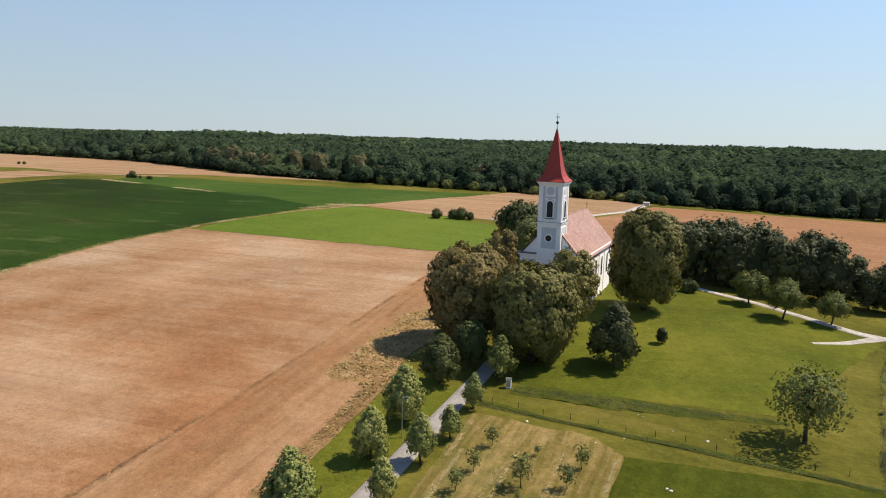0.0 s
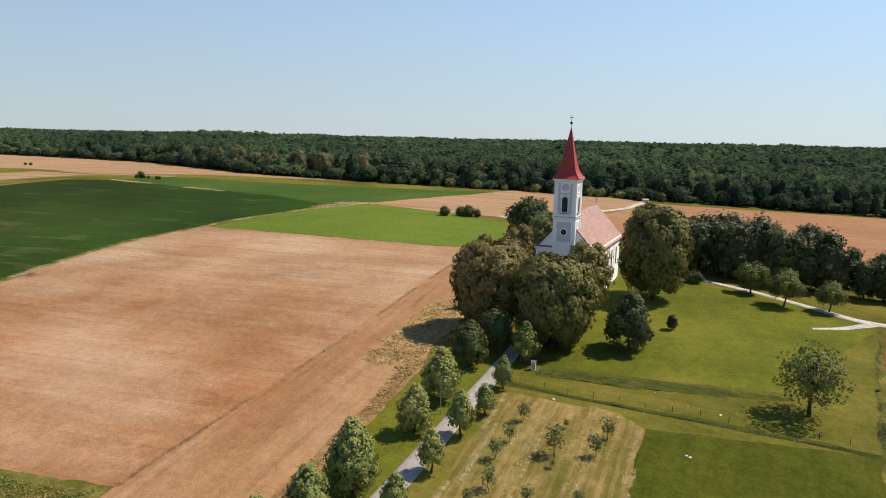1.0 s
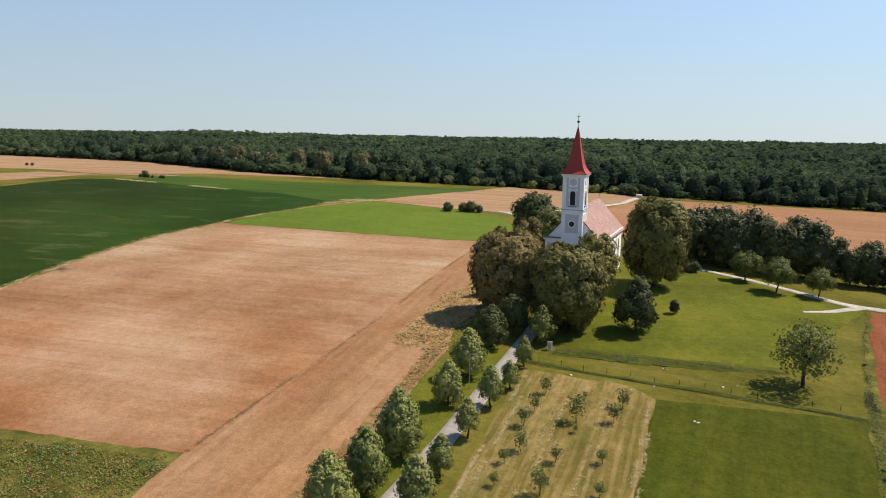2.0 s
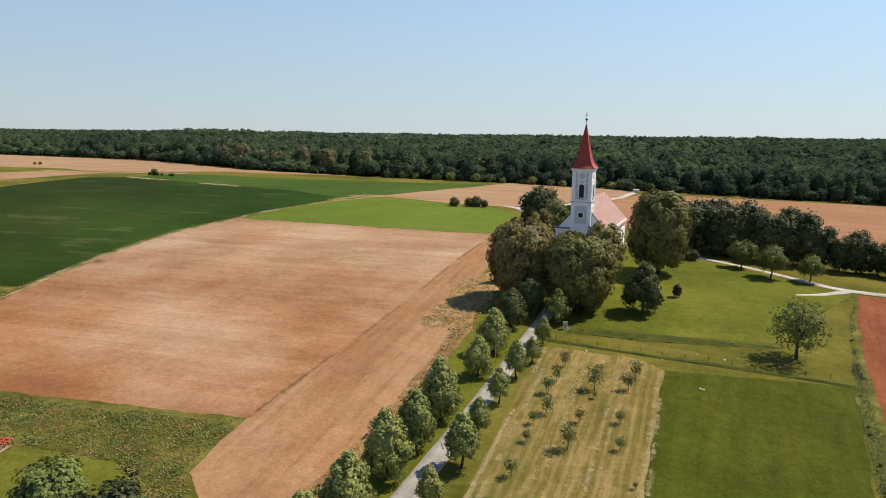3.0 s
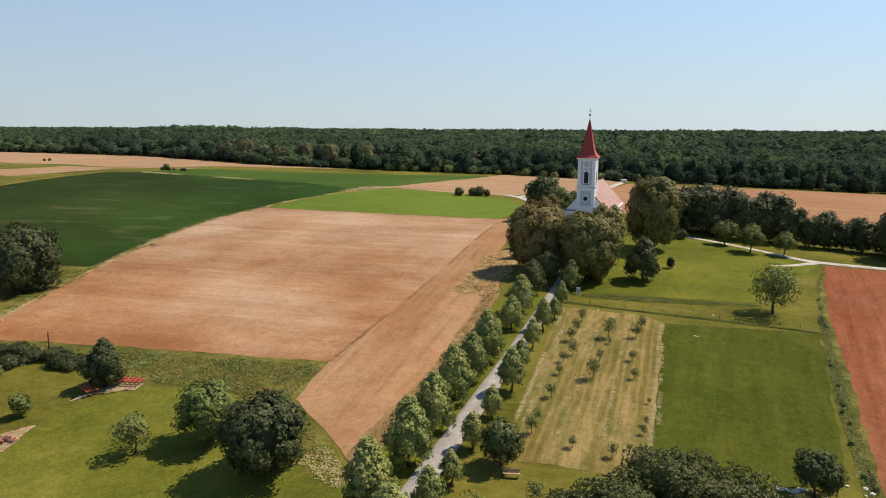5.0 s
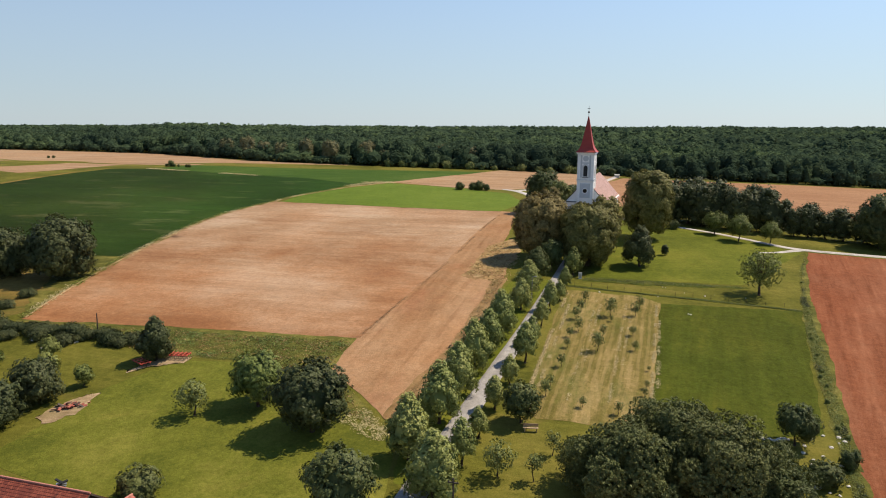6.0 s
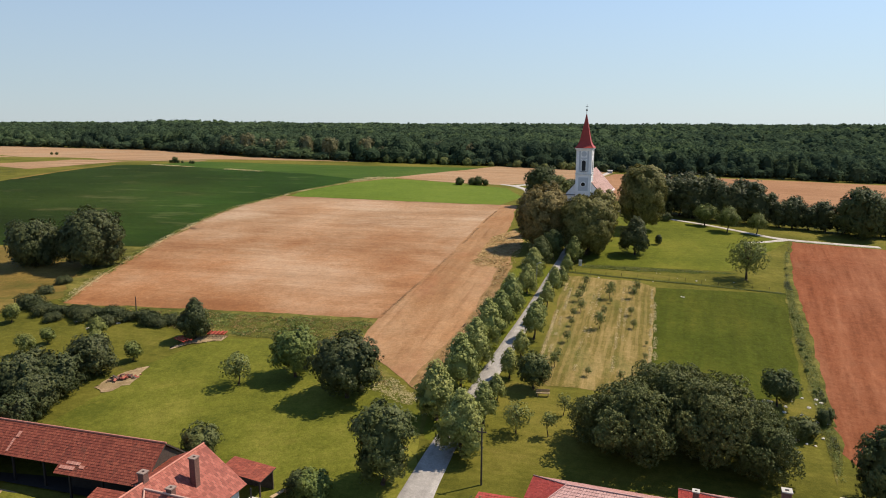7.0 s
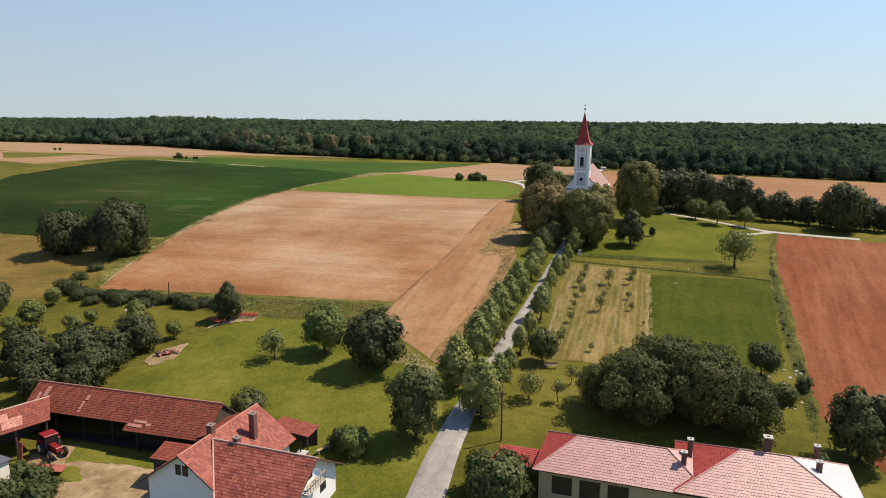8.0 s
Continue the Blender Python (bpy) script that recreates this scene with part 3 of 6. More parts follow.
patch("dry_meadow", [[(-166, 58.6), (-155, 59.6), (-143, 62), (-131, 65.6), (-119, 44), (-113.5, 33), (-118, 22), (-160, 10), (-220, 40)]], 0.05, DRY_MEADOW, "dry meadow of rusty yellow grass", "meadow", 4, 0.8)
patch("farm_yard", [[(-77, -17), (-62, -17.2), (-56.5, -21), (-56, -34), (-68, -33), (-75, -26)]], 0.06, EARTH, "bare trodden earth of the farm yard with grass tufts", "yard", 1.5, 0.8)
patch("yard_grass", [[(-73.0, -17.4), (-68.0, -16.9), (-61.2, -17.0), (-61.0, -18.4), (-66.0, -18.9), (-69.4, -19.4), (-71.5, -20.2)], [(-71.0, -20.8), (-68.6, -20.4), (-67.4, -22.2), (-69.5, -23.4), (-71.5, -23.0)]], 0.085, FARM_LAWN, "trodden grass in the farm yard", "grass", 1.0, 0.8, rim=0.9)
patch("earth_patch", [[(-81.0, 4.6), (-78.0, 4.4), (-77.0, 8.0), (-77.4, 12.4), (-79.4, 11.5)], [(-79.4, 18.6), (-72.8, 22.8), (-72.6, 25.0), (-76.5, 24.4)]], 0.09, EARTH, "bare reddish earth where implements stand", "earth", 0.4, 1.5, rim=0.93)
patch("hedge_strip", [[(26.6, 122.5), (24.6, 113), (20.8, 93.5), (17.8, 76), (15.6, 60), (13.8, 40), (12.4, 23), (11.2, 7), (13.2, 13), (15.2, 30), (17.5, 53), (20.3, 81), (23.4, 102)]], 0.08, WEEDY, "weedy boundary strip with scrub beside the ploughed field", "weeds", 2, 0.6)
patch("bank", [[(-21.5, 78.6), (-15, 78.8), (-8, 79.4), (-2.7, 80.8), (4, 82.4), (10.5, 84.2), (9.6, 85.0), (3.4, 84.2), (-5, 83.2), (-11.8, 82.6), (-21.4, 81.2)]], 0.05, BANK_GRASS, "steep bank of rank dark green grass", "bank", 1.0, 0.7)
patch("ditch", [[(-24.5, 74.6), (-13.6, 73.5), (-4.4, 73.4), (9.3, 73), (17.5, 72.7), (17.5, 73.4), (4.1, 74.4), (-13.6, 74.3), (-24.5, 75.4)]], 0.08, BANK_GRASS, "shallow overgrown ditch", "ditch", 1.5, 0.4)
patch("verge", [[(-36.2, 16), (-33.4, 4), (-31.2, 4), (-28.6, 60), (-27.6, 77), (-34, 80), (-36.4, 62)]], 0.03, CHURCH_LAWN, "green mown verge along the lane", "verge", 3, 0.3)

ribbon("road", [(-30.6, -60, 3.8), (-30.5, -16, 3.8), (-31.0, -6.8, 3.4), (-30.8, 4, 2.7), (-29.9, 18, 2.5), (-28.9, 32, 2.4), (-27.7, 50, 2.2), (-27.2, 60, 2.2), (-26.9, 68, 2.2), (-26.4, 78, 2.1), (-26.0, 88, 2.0), (-25.3, 104, 2.0)], 0.10, ASPHALT, "narrow pale asphalt lane up to the church", "road")
ribbon("church_path", [(-19.5, 151, 1.7), (-9, 145, 1.6), (-1.3, 140.4, 1.6), (7.8, 136.3, 1.6), (16.5, 130.5, 1.7), (24, 125.0, 2.0), (30, 124.8, 2.0), (48, 125.5, 2.0)], 0.10, GRAVEL, "pale gravel path along the church lawn", "path")
ribbon("path_spur", [(15.6, 115.9, 0.7), (19.4, 117.8, 1.0), (22.8, 121, 1.4), (26, 124.5, 1.8)], 0.085, GRAVEL, "short gravel spur joining the path", "path")
ribbon("field_track", [(-64.5, 207, 2.0), (-58.8, 205, 2.6), (-52, 194, 2.2), (-47, 172, 2.0), (-42, 152, 2.0)], 0.12, GRAVEL, "pale farm track curving behind the church", "track")
ribbon("far_track", [(-59, 205, 2.2), (-45, 226, 2.2), (-30, 262, 2.2), (-26, 296, 2.2)], 0.12, GRAVEL, "pale farm track through the stubble", "track")
ribbon("boundary_track", [(-110.8, 31, 0.35), (-114.3, 41, 0.4), (-117.8, 54.5, 0.4), (-121.4, 70, 0.4), (-124.6, 87, 0.5), (-127.4, 103, 0.5), (-128.6, 117, 0.5), (-128.0, 128, 0.5), (-126.6, 142, 0.6), (-126.5, 152, 0.6), (-121, 185, 0.8), (-112, 209, 2.0), (-104, 212, 1.0)], 0.11, STRAW, "pale dry balk between the fields", "balk")
ribbon("crop_lane", [(-247, 146, 2.2), (-249.1, 159.5, 2.2), (-251.3, 173.8, 2.0), (-254.4, 190.2, 2.0), (-254.6, 205, 1.6), (-255.6, 213, 0.6)], 0.12, DRY_MEADOW, "bleached grass lane across the crop", "balk")

# ---- trees ----


def rng_of(seed):
    return np.random.default_rng(seed)


def leaves(points, normals, size, rng, droop=0.3):
    """Small leaf clumps, one pointed blade each."""
    n = len(points)
    u = np.cross(normals, rng.normal(size=(n, 3)))
    u /= np.linalg.norm(u, axis=1, keepdims=True) + 1e-9
    v = np.cross(normals, u)
    s = size * rng.uniform(0.6, 1.35, (n, 1))
    w = s * rng.uniform(0.55, 0.95, (n, 1))
    tri = np.stack([points + u * s * 1.1 - normals * s * droop, points - u * s * 0.7 + v * w, points - u * s * 0.7 - v * w], 1)
    return tri.reshape(-1, 3), np.arange(3 * n).reshape(-1, 3)


ICO = bmesh.new()
bmesh.ops.create_icosphere(ICO, subdivisions=2, radius=1.0)
ICO_V = np.array([v.co[:] for v in ICO.verts])
ICO_F = np.array([[v.index for v in f.verts] for f in ICO.faces])
ICO.free()
ICO = bmesh.new()
bmesh.ops.create_icosphere(ICO, subdivisions=1, radius=1.0)
ICO1_V = np.array([v.co[:] for v in ICO.verts])
ICO1_F = np.array([[v.index for v in f.verts] for f in ICO.faces])
ICO.free()


def profile(kind, z):
    """Half-width of a crown at height z from -1 to 1."""
    if kind == "egg":
        up = np.clip((z + 0.35) / 1.35, 0, 1)
        return np.where(z > -0.35, 1 - up ** 1.45, np.sqrt(np.clip(1 - ((z + 0.35) / 0.72) ** 2, 0.05, 1)))
    if kind == "cone":
        return np.clip((1 - z) / 1.75, 0.04, 0.95)
    if kind == "dome":
        return np.where(z > -0.25, np.clip(1 - np.abs((z + 0.25) / 1.25) ** 2.2, 0.02, 1) ** 0.55, np.clip(1 - 0.3 * np.abs((z + 0.25) / 0.75) ** 2, 0.3, 1))
    return np.clip(1 - np.abs(z) ** 2.8, 0.02, 1) ** 0.55


def crown_data(shape, lobes, rich, seed, core=0.8, wild=0.3, kind="round", loose=1.0, fine=1.0):
    """A crown: boughs set round an outline of half-sizes shape about the origin, leaf clumps on every bough, leaves on every clump."""
    rng = rng_of(seed)
    shape = np.array(shape)
    w = shape[:2].mean()
    m = max(6, int(lobes * 0.9))
    z = -0.84 + 1.72 * (np.arange(m) + rng.uniform(0.05, 0.95, m)) / m
    ang = np.arange(m) * 2.39996 + rng.uniform(-0.6, 0.6, m)
    pr = profile(kind, z)
    size = w * rng.uniform(0.24, 0.46, m) * (0.5 + 0.5 * pr) * (18 / m) ** 0.3
    rho = np.maximum(0, pr * w * rng.uniform(0.94 - 0.2 * loose, 0.94 + 0.12 * loose, m) - size * 0.7)
    centre = np.stack([np.cos(ang) * rho, np.sin(ang) * rho, z * shape[2] * 0.9], 1)
    rad = np.stack([size, size, size * rng.uniform(0.75, 1.1, m)], 1)
    cr = min(0.42, max(0.13, 0.055 * w + 0.09)) * fine
    n = int(rich * 1.35 * (4 * rad[:, 0] ** 2).sum() * math.pi / (cr * cr * 3.1))
    pick = rng.choice(m, n, p=rad[:, 0] ** 2 / (rad[:, 0] ** 2).sum())
    q = rng.normal(size=(n, 3)) + np.array([0, 0, 0.2])
    q /= np.linalg.norm(q, axis=1, keepdims=True)
    p = centre[pick] + q * rad[pick] * rng.uniform(0.8, 1.08 + 0.12 * loose, (n, 1))
    inner = np.linalg.norm((p[:, None, :] - centre[None]) / rad[None], axis=2).min(axis=1)
    keep = inner > 0.74
    p, q = p[keep], q[keep]
    n, per = len(p), 11
    out = q * 0.6 + p / shape * 0.5 + np.array([0, 0, 0.2])
    d = rng.normal(size=(n, per, 3)) * 0.6 + out[:, None, :]
    d /= np.linalg.norm(d, axis=2, keepdims=True)
    grow = cr * rng.uniform(0.6, 1.45, (n, 1, 1))
    tip = (p[:, None, :] + d * grow * rng.uniform(0.55, 1.12, (n, per, 1))).reshape(-1, 3)
    nrm = d.reshape(-1, 3) * 0.5 + (p / shape).repeat(per, axis=0) * (0.95 - 0.45 * wild) + rng.normal(size=(n * per, 3)) * (0.1 + 0.3 * wild)
    nrm /= np.linalg.norm(nrm, axis=1, keepdims=True)
    v, f = leaves(tip, nrm, cr * 0.47, rng)
    vs, fs, k = [v], [f.tolist()], len(v)
    if core > 0.5:
        for c, r in zip(centre, rad):
            vs.append(ICO1_V * r * 0.8 * rng.uniform(0.85, 1.1, (len(ICO1_V), 1)) + c)
            fs.append((ICO1_F + k).tolist())
            k += len(ICO1_V)
        hull = profile(kind, ICO_V[:, 2])[:, None] * 0.62 * w
        flat = ICO_V[:, :2] / (np.linalg.norm(ICO_V[:, :2], axis=1, keepdims=True) + 1e-6)
        vs.append(np.hstack([flat * hull * rng.uniform(0.85, 1.08, (len(ICO_V), 1)), ICO_V[:, 2:] * shape[2] * 0.68]))
        fs.append((ICO_F + k).tolist())
    return np.vstack(vs), [t for g in fs for t in g]


def trunk_bm(height, r, crown_z, reach, seed, limbs=6):
    rng = random.Random(seed)
    bm = bmesh.new()
    bend = Vector((rng.uniform(-0.05, 0.05) * height, rng.uniform(-0.05, 0.05) * height, crown_z * 0.7))
    tube(bm, (0, 0, -0.25), (0, 0, 0.12 * crown_z), r * 1.35, r, 8)
    tube(bm, (0, 0, 0.12 * crown_z), bend, r, r * 0.72, 8)
    top = Vector((bend.x, bend.y, height * 0.86))
    tube(bm, bend, top, r * 0.72, r * 0.16, 7)
    for i in range(limbs):
        a = 2 * math.pi * (i + rng.uniform(-0.3, 0.3)) / limbs
        f = rng.uniform(0.05, 0.55)
        p = bend.lerp(top, f)
        e = p + Vector((math.cos(a) * reach * rng.uniform(0.55, 0.85), math.sin(a) * reach * rng.uniform(0.55, 0.85), height * rng.uniform(0.08, 0.22)))
        mid = p.lerp(e, 0.5) + Vector((0, 0, 0.04 * height))
        tube(bm, p, mid, r * 0.42, r * 0.26, 6)
        tube(bm, mid, e, r * 0.26, r * 0.08, 5)
    return bm


def make_tree(name, label, category, group, m, height, width, crown_low, leaf_material, lobes, rich, seed, trunk_r=None, core=0.78, wild=0.3, kind="round", loose=1.0, fine=1.0):
    """A tree: trunk with limbs, and a crown from crown_low up to height."""
    t = thing(name, m, label, category, group)
    cz = (height + crown_low) / 2
    part("trunk", trunk_bm(height, trunk_r or 0.028 * height, crown_low + 0.15 * (height - crown_low), width * 0.5, seed), BARK, t, "", True)
    v, f = crown_data((width / 2, width / 2, (height - crown_low) / 2), lobes, rich, seed, core, wild, kind, loose, fine)
    raw_part("crown", v + np.array([0, 0, cz]), f, leaf_material, t)
    return t


def grove(kinds, spots, seed):
    """Copies of ready trees: spots are x, y, size, (kind)."""
    rng = random.Random(seed)
    for i, (x, y, s, *k) in enumerate(spots):
        src = kinds[k[0] if k else rng.randrange(len(kinds))]
        if src.get("placed"):
            copy_thing(src, at(x, y, 0, rng.uniform(0, 360), s, s * rng.uniform(0.94, 1.06)))
        else:
            src["placed"] = True
            src.matrix_basis = at(x, y, 0, rng.uniform(0, 360), s)


HERE = Matrix.Identity(4)
limes_l = [make_tree("lime_tree", "young lime tree with a dense egg-shaped crown beside the lane", "tree", "lime trees along the lane", HERE, 7.4, 4.8, 0.2, LEAF_LIME, 40, 0.9, 10 + i, kind="egg") for i in range(3)]
grove(limes_l, [(-33.2, 8.6, 1.12), (-32.3, 17.0, 1.01), (-32.0, 24.2, 1.10), (-31.8, 32.4, 0.97), (-31.2, 38.6, 1.01), (-30.8, 45.6, 0.99), (-30.0, 58.4, 0.75), (-30.2, 66.8, 0.90), (-28.3, 2.0, 1.12)], 3)
limes_r = [make_tree("lime_tree", "small lime tree with a pointed crown beside the lane", "tree", "lime trees along the lane", HERE, 5.7, 3.3, 0.6, LEAF_LIME, 30, 1.0, 30 + i, kind="egg") for i in range(3)]
grove(limes_r, [(x, y, 0.98 * k) for x, y, k in [(-27.4, 9.2, 1.03), (-27.0, 15.0, 0.75), (-26.6, 22.1, 0.89), (-26.2, 29.6, 1.05), (-25.4, 36.8, 1.14), (-25.6, 43.6, 0.87), (-25.4, 51.8, 0.84), (-25.1, 59.6, 0.96), (-24.2, 65.4, 0.87), (-24.1, 72.8, 1.07)]], 4)

make_tree("chestnut_tree", "huge old chestnut with rust-browned leaves before the church", "tree", "", at(-32.0, 92.5), 14.7, 11.6, 0.2, LEAF_BROWN, 110, 1.35, 51, 0.45, loose=0.5, fine=0.85)
make_tree("chestnut_tree", "huge broad chestnut, sunlit olive top and deep shade below", "tree", "", at(-21.6, 89.6), 13.9, 12.2, -0.1, LEAF_CHESTNUT, 110, 1.35, 52, 0.45, loose=0.5, fine=0.85)
make_tree("chestnut_tree", "tall chestnut with brownish crown against the nave", "tree", "", at(-18.8, 102.5), 13.7, 7.2, 1.2, LEAF_CHESTNUT, 40, 1.0, 53, 0.4)
make_tree("chestnut_tree", "rounded brownish chestnut behind the front row", "tree", "", at(-33.4, 113.0), 13.2, 6.0, 1.5, LEAF_BROWN, 36, 1.0, 54, 0.35)
make_tree("chestnut_tree", "pale green rounded tree beside the church", "tree", "", at(-32.4, 126.0), 12.7, 6.4, 1.5, LEAF_FRUIT, 36, 1.0, 55, 0.35)
make_tree("lime_tree", "old dark green lime beyond the church", "tree", "", at(-40.2, 150), 13.0, 11.0, 0.6, LEAF_DARK, 40, 1.0, 56, 0.35)
make_tree("lime_tree", "dark green spreading tree beyond the nave", "tree", "", at(-30.5, 148), 9.5, 8.0, 1.2, LEAF_DARK, 36, 1.0, 57, 0.35)
make_tree("lime_tree", "massive old lime, golden-lit edge and dark mass, by the nave", "tree", "", at(-9.7, 119.0), 18.0, 12.0, -0.1, LEAF_OLD_LIME, 110, 1.35, 58, 0.5, loose=0.5, fine=0.85)
make_tree("yew_tree", "dark green conical tree on the church lawn", "tree", "", at(-10.8, 92.3), 9.0, 7.0, 0.5, LEAF_SCRUB, 40, 1.0, 59, 0.25, kind="egg", loose=1.7)
make_tree("shrub", "small dark shrub on the church lawn", "shrub", "", at(-5.6, 103.6), 2.5, 1.5, 0.1, LEAF_SCRUB, 16, 2.5, 60)
make_tree("shrub", "clipped dark round shrub by the path", "shrub", "", at(-3.2, 136.5), 2.2, 3.4, -0.1, LEAF_DARK, 14, 1.0, 61)
make_tree("lime_tree", "dark lime in the shade of the chestnuts", "tree", "", at(-30.2, 77.6), 6.8, 5.2, 0.5, LEAF_DARK, 30, 1.0, 62, kind="egg")
make_tree("birch_tree", "slender silvery-leaved tree beside the white cabinet", "tree", "", at(-23.6, 81.6), 6.2, 4.0, 0.8, LEAF_WALNUT, 24, 1.0, 63, kind="egg")
make_tree("lime_tree", "dark green tree in deep shade at the lane's end", "tree", "", at(-28.2, 83.2), 6.8, 4.4, 0.8, LEAF_DARK, 24, 1.0, 64)
lone = make_tree("walnut_tree", "lone spreading tree with half-bare upper boughs", "tree", "", at(11.2, 80.4), 8.5, 7.4, 1.6, LEAF_WALNUT, 60, 0.3, 65, 0.26, 0.3, 0.6, loose=1.8, fine=0.8)
bm = bmesh.new()
rr = random.Random(66)
for i in range(17):
    a = 2.4 * i + rr.uniform(-0.3, 0.3)
    lean_out = rr.uniform(0.15, 1.0)
    foot = Vector((0.1 * math.cos(a), 0.1 * math.sin(a), rr.uniform(2.4, 4.2)))
    knee = foot + Vector((math.cos(a) * lean_out, math.sin(a) * lean_out, rr.uniform(1.4, 2.2)))
    end = knee + Vector((math.cos(a + 0.4) * lean_out * 0.8, math.sin(a + 0.4) * lean_out * 0.8, rr.uniform(1.2, 2.4) * (1.2 - 0.5 * lean_out)))
    tube(bm, foot, knee, 0.085, 0.055, 6)
    tube(bm, knee, end, 0.055, 0.02, 5)
    for j in range(3):
        q = knee.lerp(end, 0.25 + 0.25 * j)
        tube(bm, q, q + Vector((rr.uniform(-0.7, 0.7), rr.uniform(-0.7, 0.7), rr.uniform(0.4, 0.9))), 0.028, 0.01, 4)
part("bare_boughs", bm, BARK, lone, "bare grey-brown upper boughs")

path_tree = make_tree("fruit_tree", "small round tree on the lawn beside the gravel path", "tree", "trees along the church path", HERE, 5.6, 4.8, 1.5, LEAF_WALNUT, 24, 1.0, 70, wild=0.5, core=0.6, loose=1.8)
grove([path_tree], [(7.2, 134.3, 1.05), (12.4, 127.6, 1.1), (19.8, 128.4, 0.9)], 8)

hedge = [make_tree("hedgerow_tree", "dense dark deciduous tree in the hedgerow", "tree", "hedgerow trees behind the path", HERE, 10.2, 7.6, -0.2, LEAF_SCRUB, 40, 0.4, 80 + i, 0.3, loose=1.8) for i in range(3)]
hedge_spots = []
rr = random.Random(5)
for i in range(22):
    x = -7 + i * 3.9
    tall = 1.12 if x < 24 else 0.72
    hedge_spots.append((x + rr.uniform(-1, 1), 148.5 - 0.14 * max(0, x) + rr.uniform(-1.2, 1.2), tall * rr.uniform(0.88, 1.05)))
    if i % 2 == 0:
        hedge_spots.append((x + 2 + rr.uniform(-1, 1), 156 - 0.1 * max(0, x) + rr.uniform(-2, 3), tall * rr.uniform(0.9, 1.08)))
grove(hedge, hedge_spots, 6)
make_tree("hedgerow_tree", "tall dark tree at the end of the hedgerow", "tree", "", at(46, 136), 13.5, 12, 0.3, LEAF_DARK, 44, 1.0, 86, 0.4)

fruit = [make_tree("orchard_tree", "small young fruit tree with a sparse crown in the orchard", "tree", "orchard trees", HERE, 2.7, 1.7, 0.7, LEAF_FRUIT, 14, 0.45, 90 + i, 0.05, 0.35, 0.7, loose=1.8) for i in range(3)]
orchard = [(-19.6, 65.7, 0.9), (-19.8, 60.4, 1.0), (-20.3, 56.6, 0.95), (-19.3, 51.2, 1.15), (-20.3, 48.3, 0.7), (-20.2, 44.1, 0.95), (-20.2, 37.0, 1.2), (-20.8, 30.4, 0.8), (-21.0, 27.4, 1.05), (-16.1, 25.8, 0.9),
           (-14.7, 65.8, 0.7), (-14.8, 59.6, 1.5), (-14.5, 57.2, 0.5), (-15.4, 50.3, 0.9), (-15.7, 44.0, 1.35), (-10.1, 65.1, 1.15), (-10.7, 61.0, 1.15), (-10.8, 51.8, 1.1), (-10.3, 45.8, 1.0), (-8.4, 33.3, 0.6), (-8.6, 31.0, 0.6), (-11.7, 25.1, 0.8), (-8.2, 39.0, 0.55)]
grove(fruit, [(x, y, 0.94 * k) for x, y, k in orchard], 9)

# ---- far woods ----
rng = rng_of(77)


def wood_edge(x):
    """Where the woods begin, seen along x."""
    pts = [(-1500, 560), (-700, 400), (-445, 326), (-318, 321), (-222, 287), (-150, 286), (-85, 298), (-25, 302), (60, 316), (160, 334), (300, 360), (700, 430)]
    return float(np.interp(x, [p[0] for p in pts], [p[1] for p in pts]))


spots = []
for depth0, depth1, gap, size in ((0, 60, 6.0, 5.0), (60, 260, 8.6, 6.4), (260, 560, 13, 9), (560, 1300, 19, 12.5)):
    x = -1300.0 if depth0 < 500 else -1950.0
    while x < 520:
        y = depth0
        while y < depth1:
            px, py = x + rng.uniform(-0.7, 0.7) * gap, y + rng.uniform(-0.7, 0.7) * gap
            py = max(py, rng.uniform(0, 2)) + wood_edge(px)
            b = math.degrees(math.atan2(-px, py + 40))
            if -24 < b < 60:
                spots.append((px, py, size * rng.uniform(0.6, 1.45)))
            y += gap
        x += gap
core_v, core_f, n0 = [], [], 0
lv, lf, n1 = [], [], 0
for px, py, s in spots:
    deep = py - wood_edge(px)
    tall = rng.uniform(8.4, 12.4) + 4.5 * noise.noise(Vector((px * 0.011, py * 0.011, 0))) + 1.5 * noise.noise(Vector((px * 0.05, py * 0.05, 4)))
    if deep < 7:
        tall *= rng.uniform(0.35, 0.8)
    if deep > 560:
        tall += 2
    z0 = H(px, py)
    half = np.array([s * rng.uniform(0.62, 0.9), s * rng.uniform(0.62, 0.9), min(tall * 0.5, s * 0.95) if deep > 30 else tall * 0.5])
    mid = np.array([px, py, z0 + tall - half[2]])
    core_v.append(ICO1_V * half * 0.96 * rng.uniform(0.8, 1.12, (len(ICO1_V), 1)) + mid)
    core_f.append(ICO1_F + n0)
    n0 += len(ICO1_V)
    n, leaf = (110, 0.62) if deep < 60 else (54, 0.95) if deep < 260 else (26, 1.7) if deep < 560 else (14, 3.0)
    q = rng.normal(size=(n, 3)) + np.array([0, -0.35, 0.55])
    q /= np.linalg.norm(q, axis=1, keepdims=True)
    nr = q * 0.7 + rng.normal(size=(n, 3)) * 0.25 + np.array([0, 0, 0.5])
    nr /= np.linalg.norm(nr, axis=1, keepdims=True)
    v, f = leaves(q * half * rng.uniform(0.92, 1.1, (n, 1)) + mid, nr, leaf, rng)
    lv.append(v)
    lf.append(f + n1)
    n1 += len(v)
wood_v, wood_f = np.vstack(core_v), np.vstack(core_f).tolist()
lf = (np.vstack(lf) + len(wood_v)).tolist()
woods = raw_part("far_woods", np.vstack([wood_v] + lv), wood_f + lf, LEAF_FOREST)
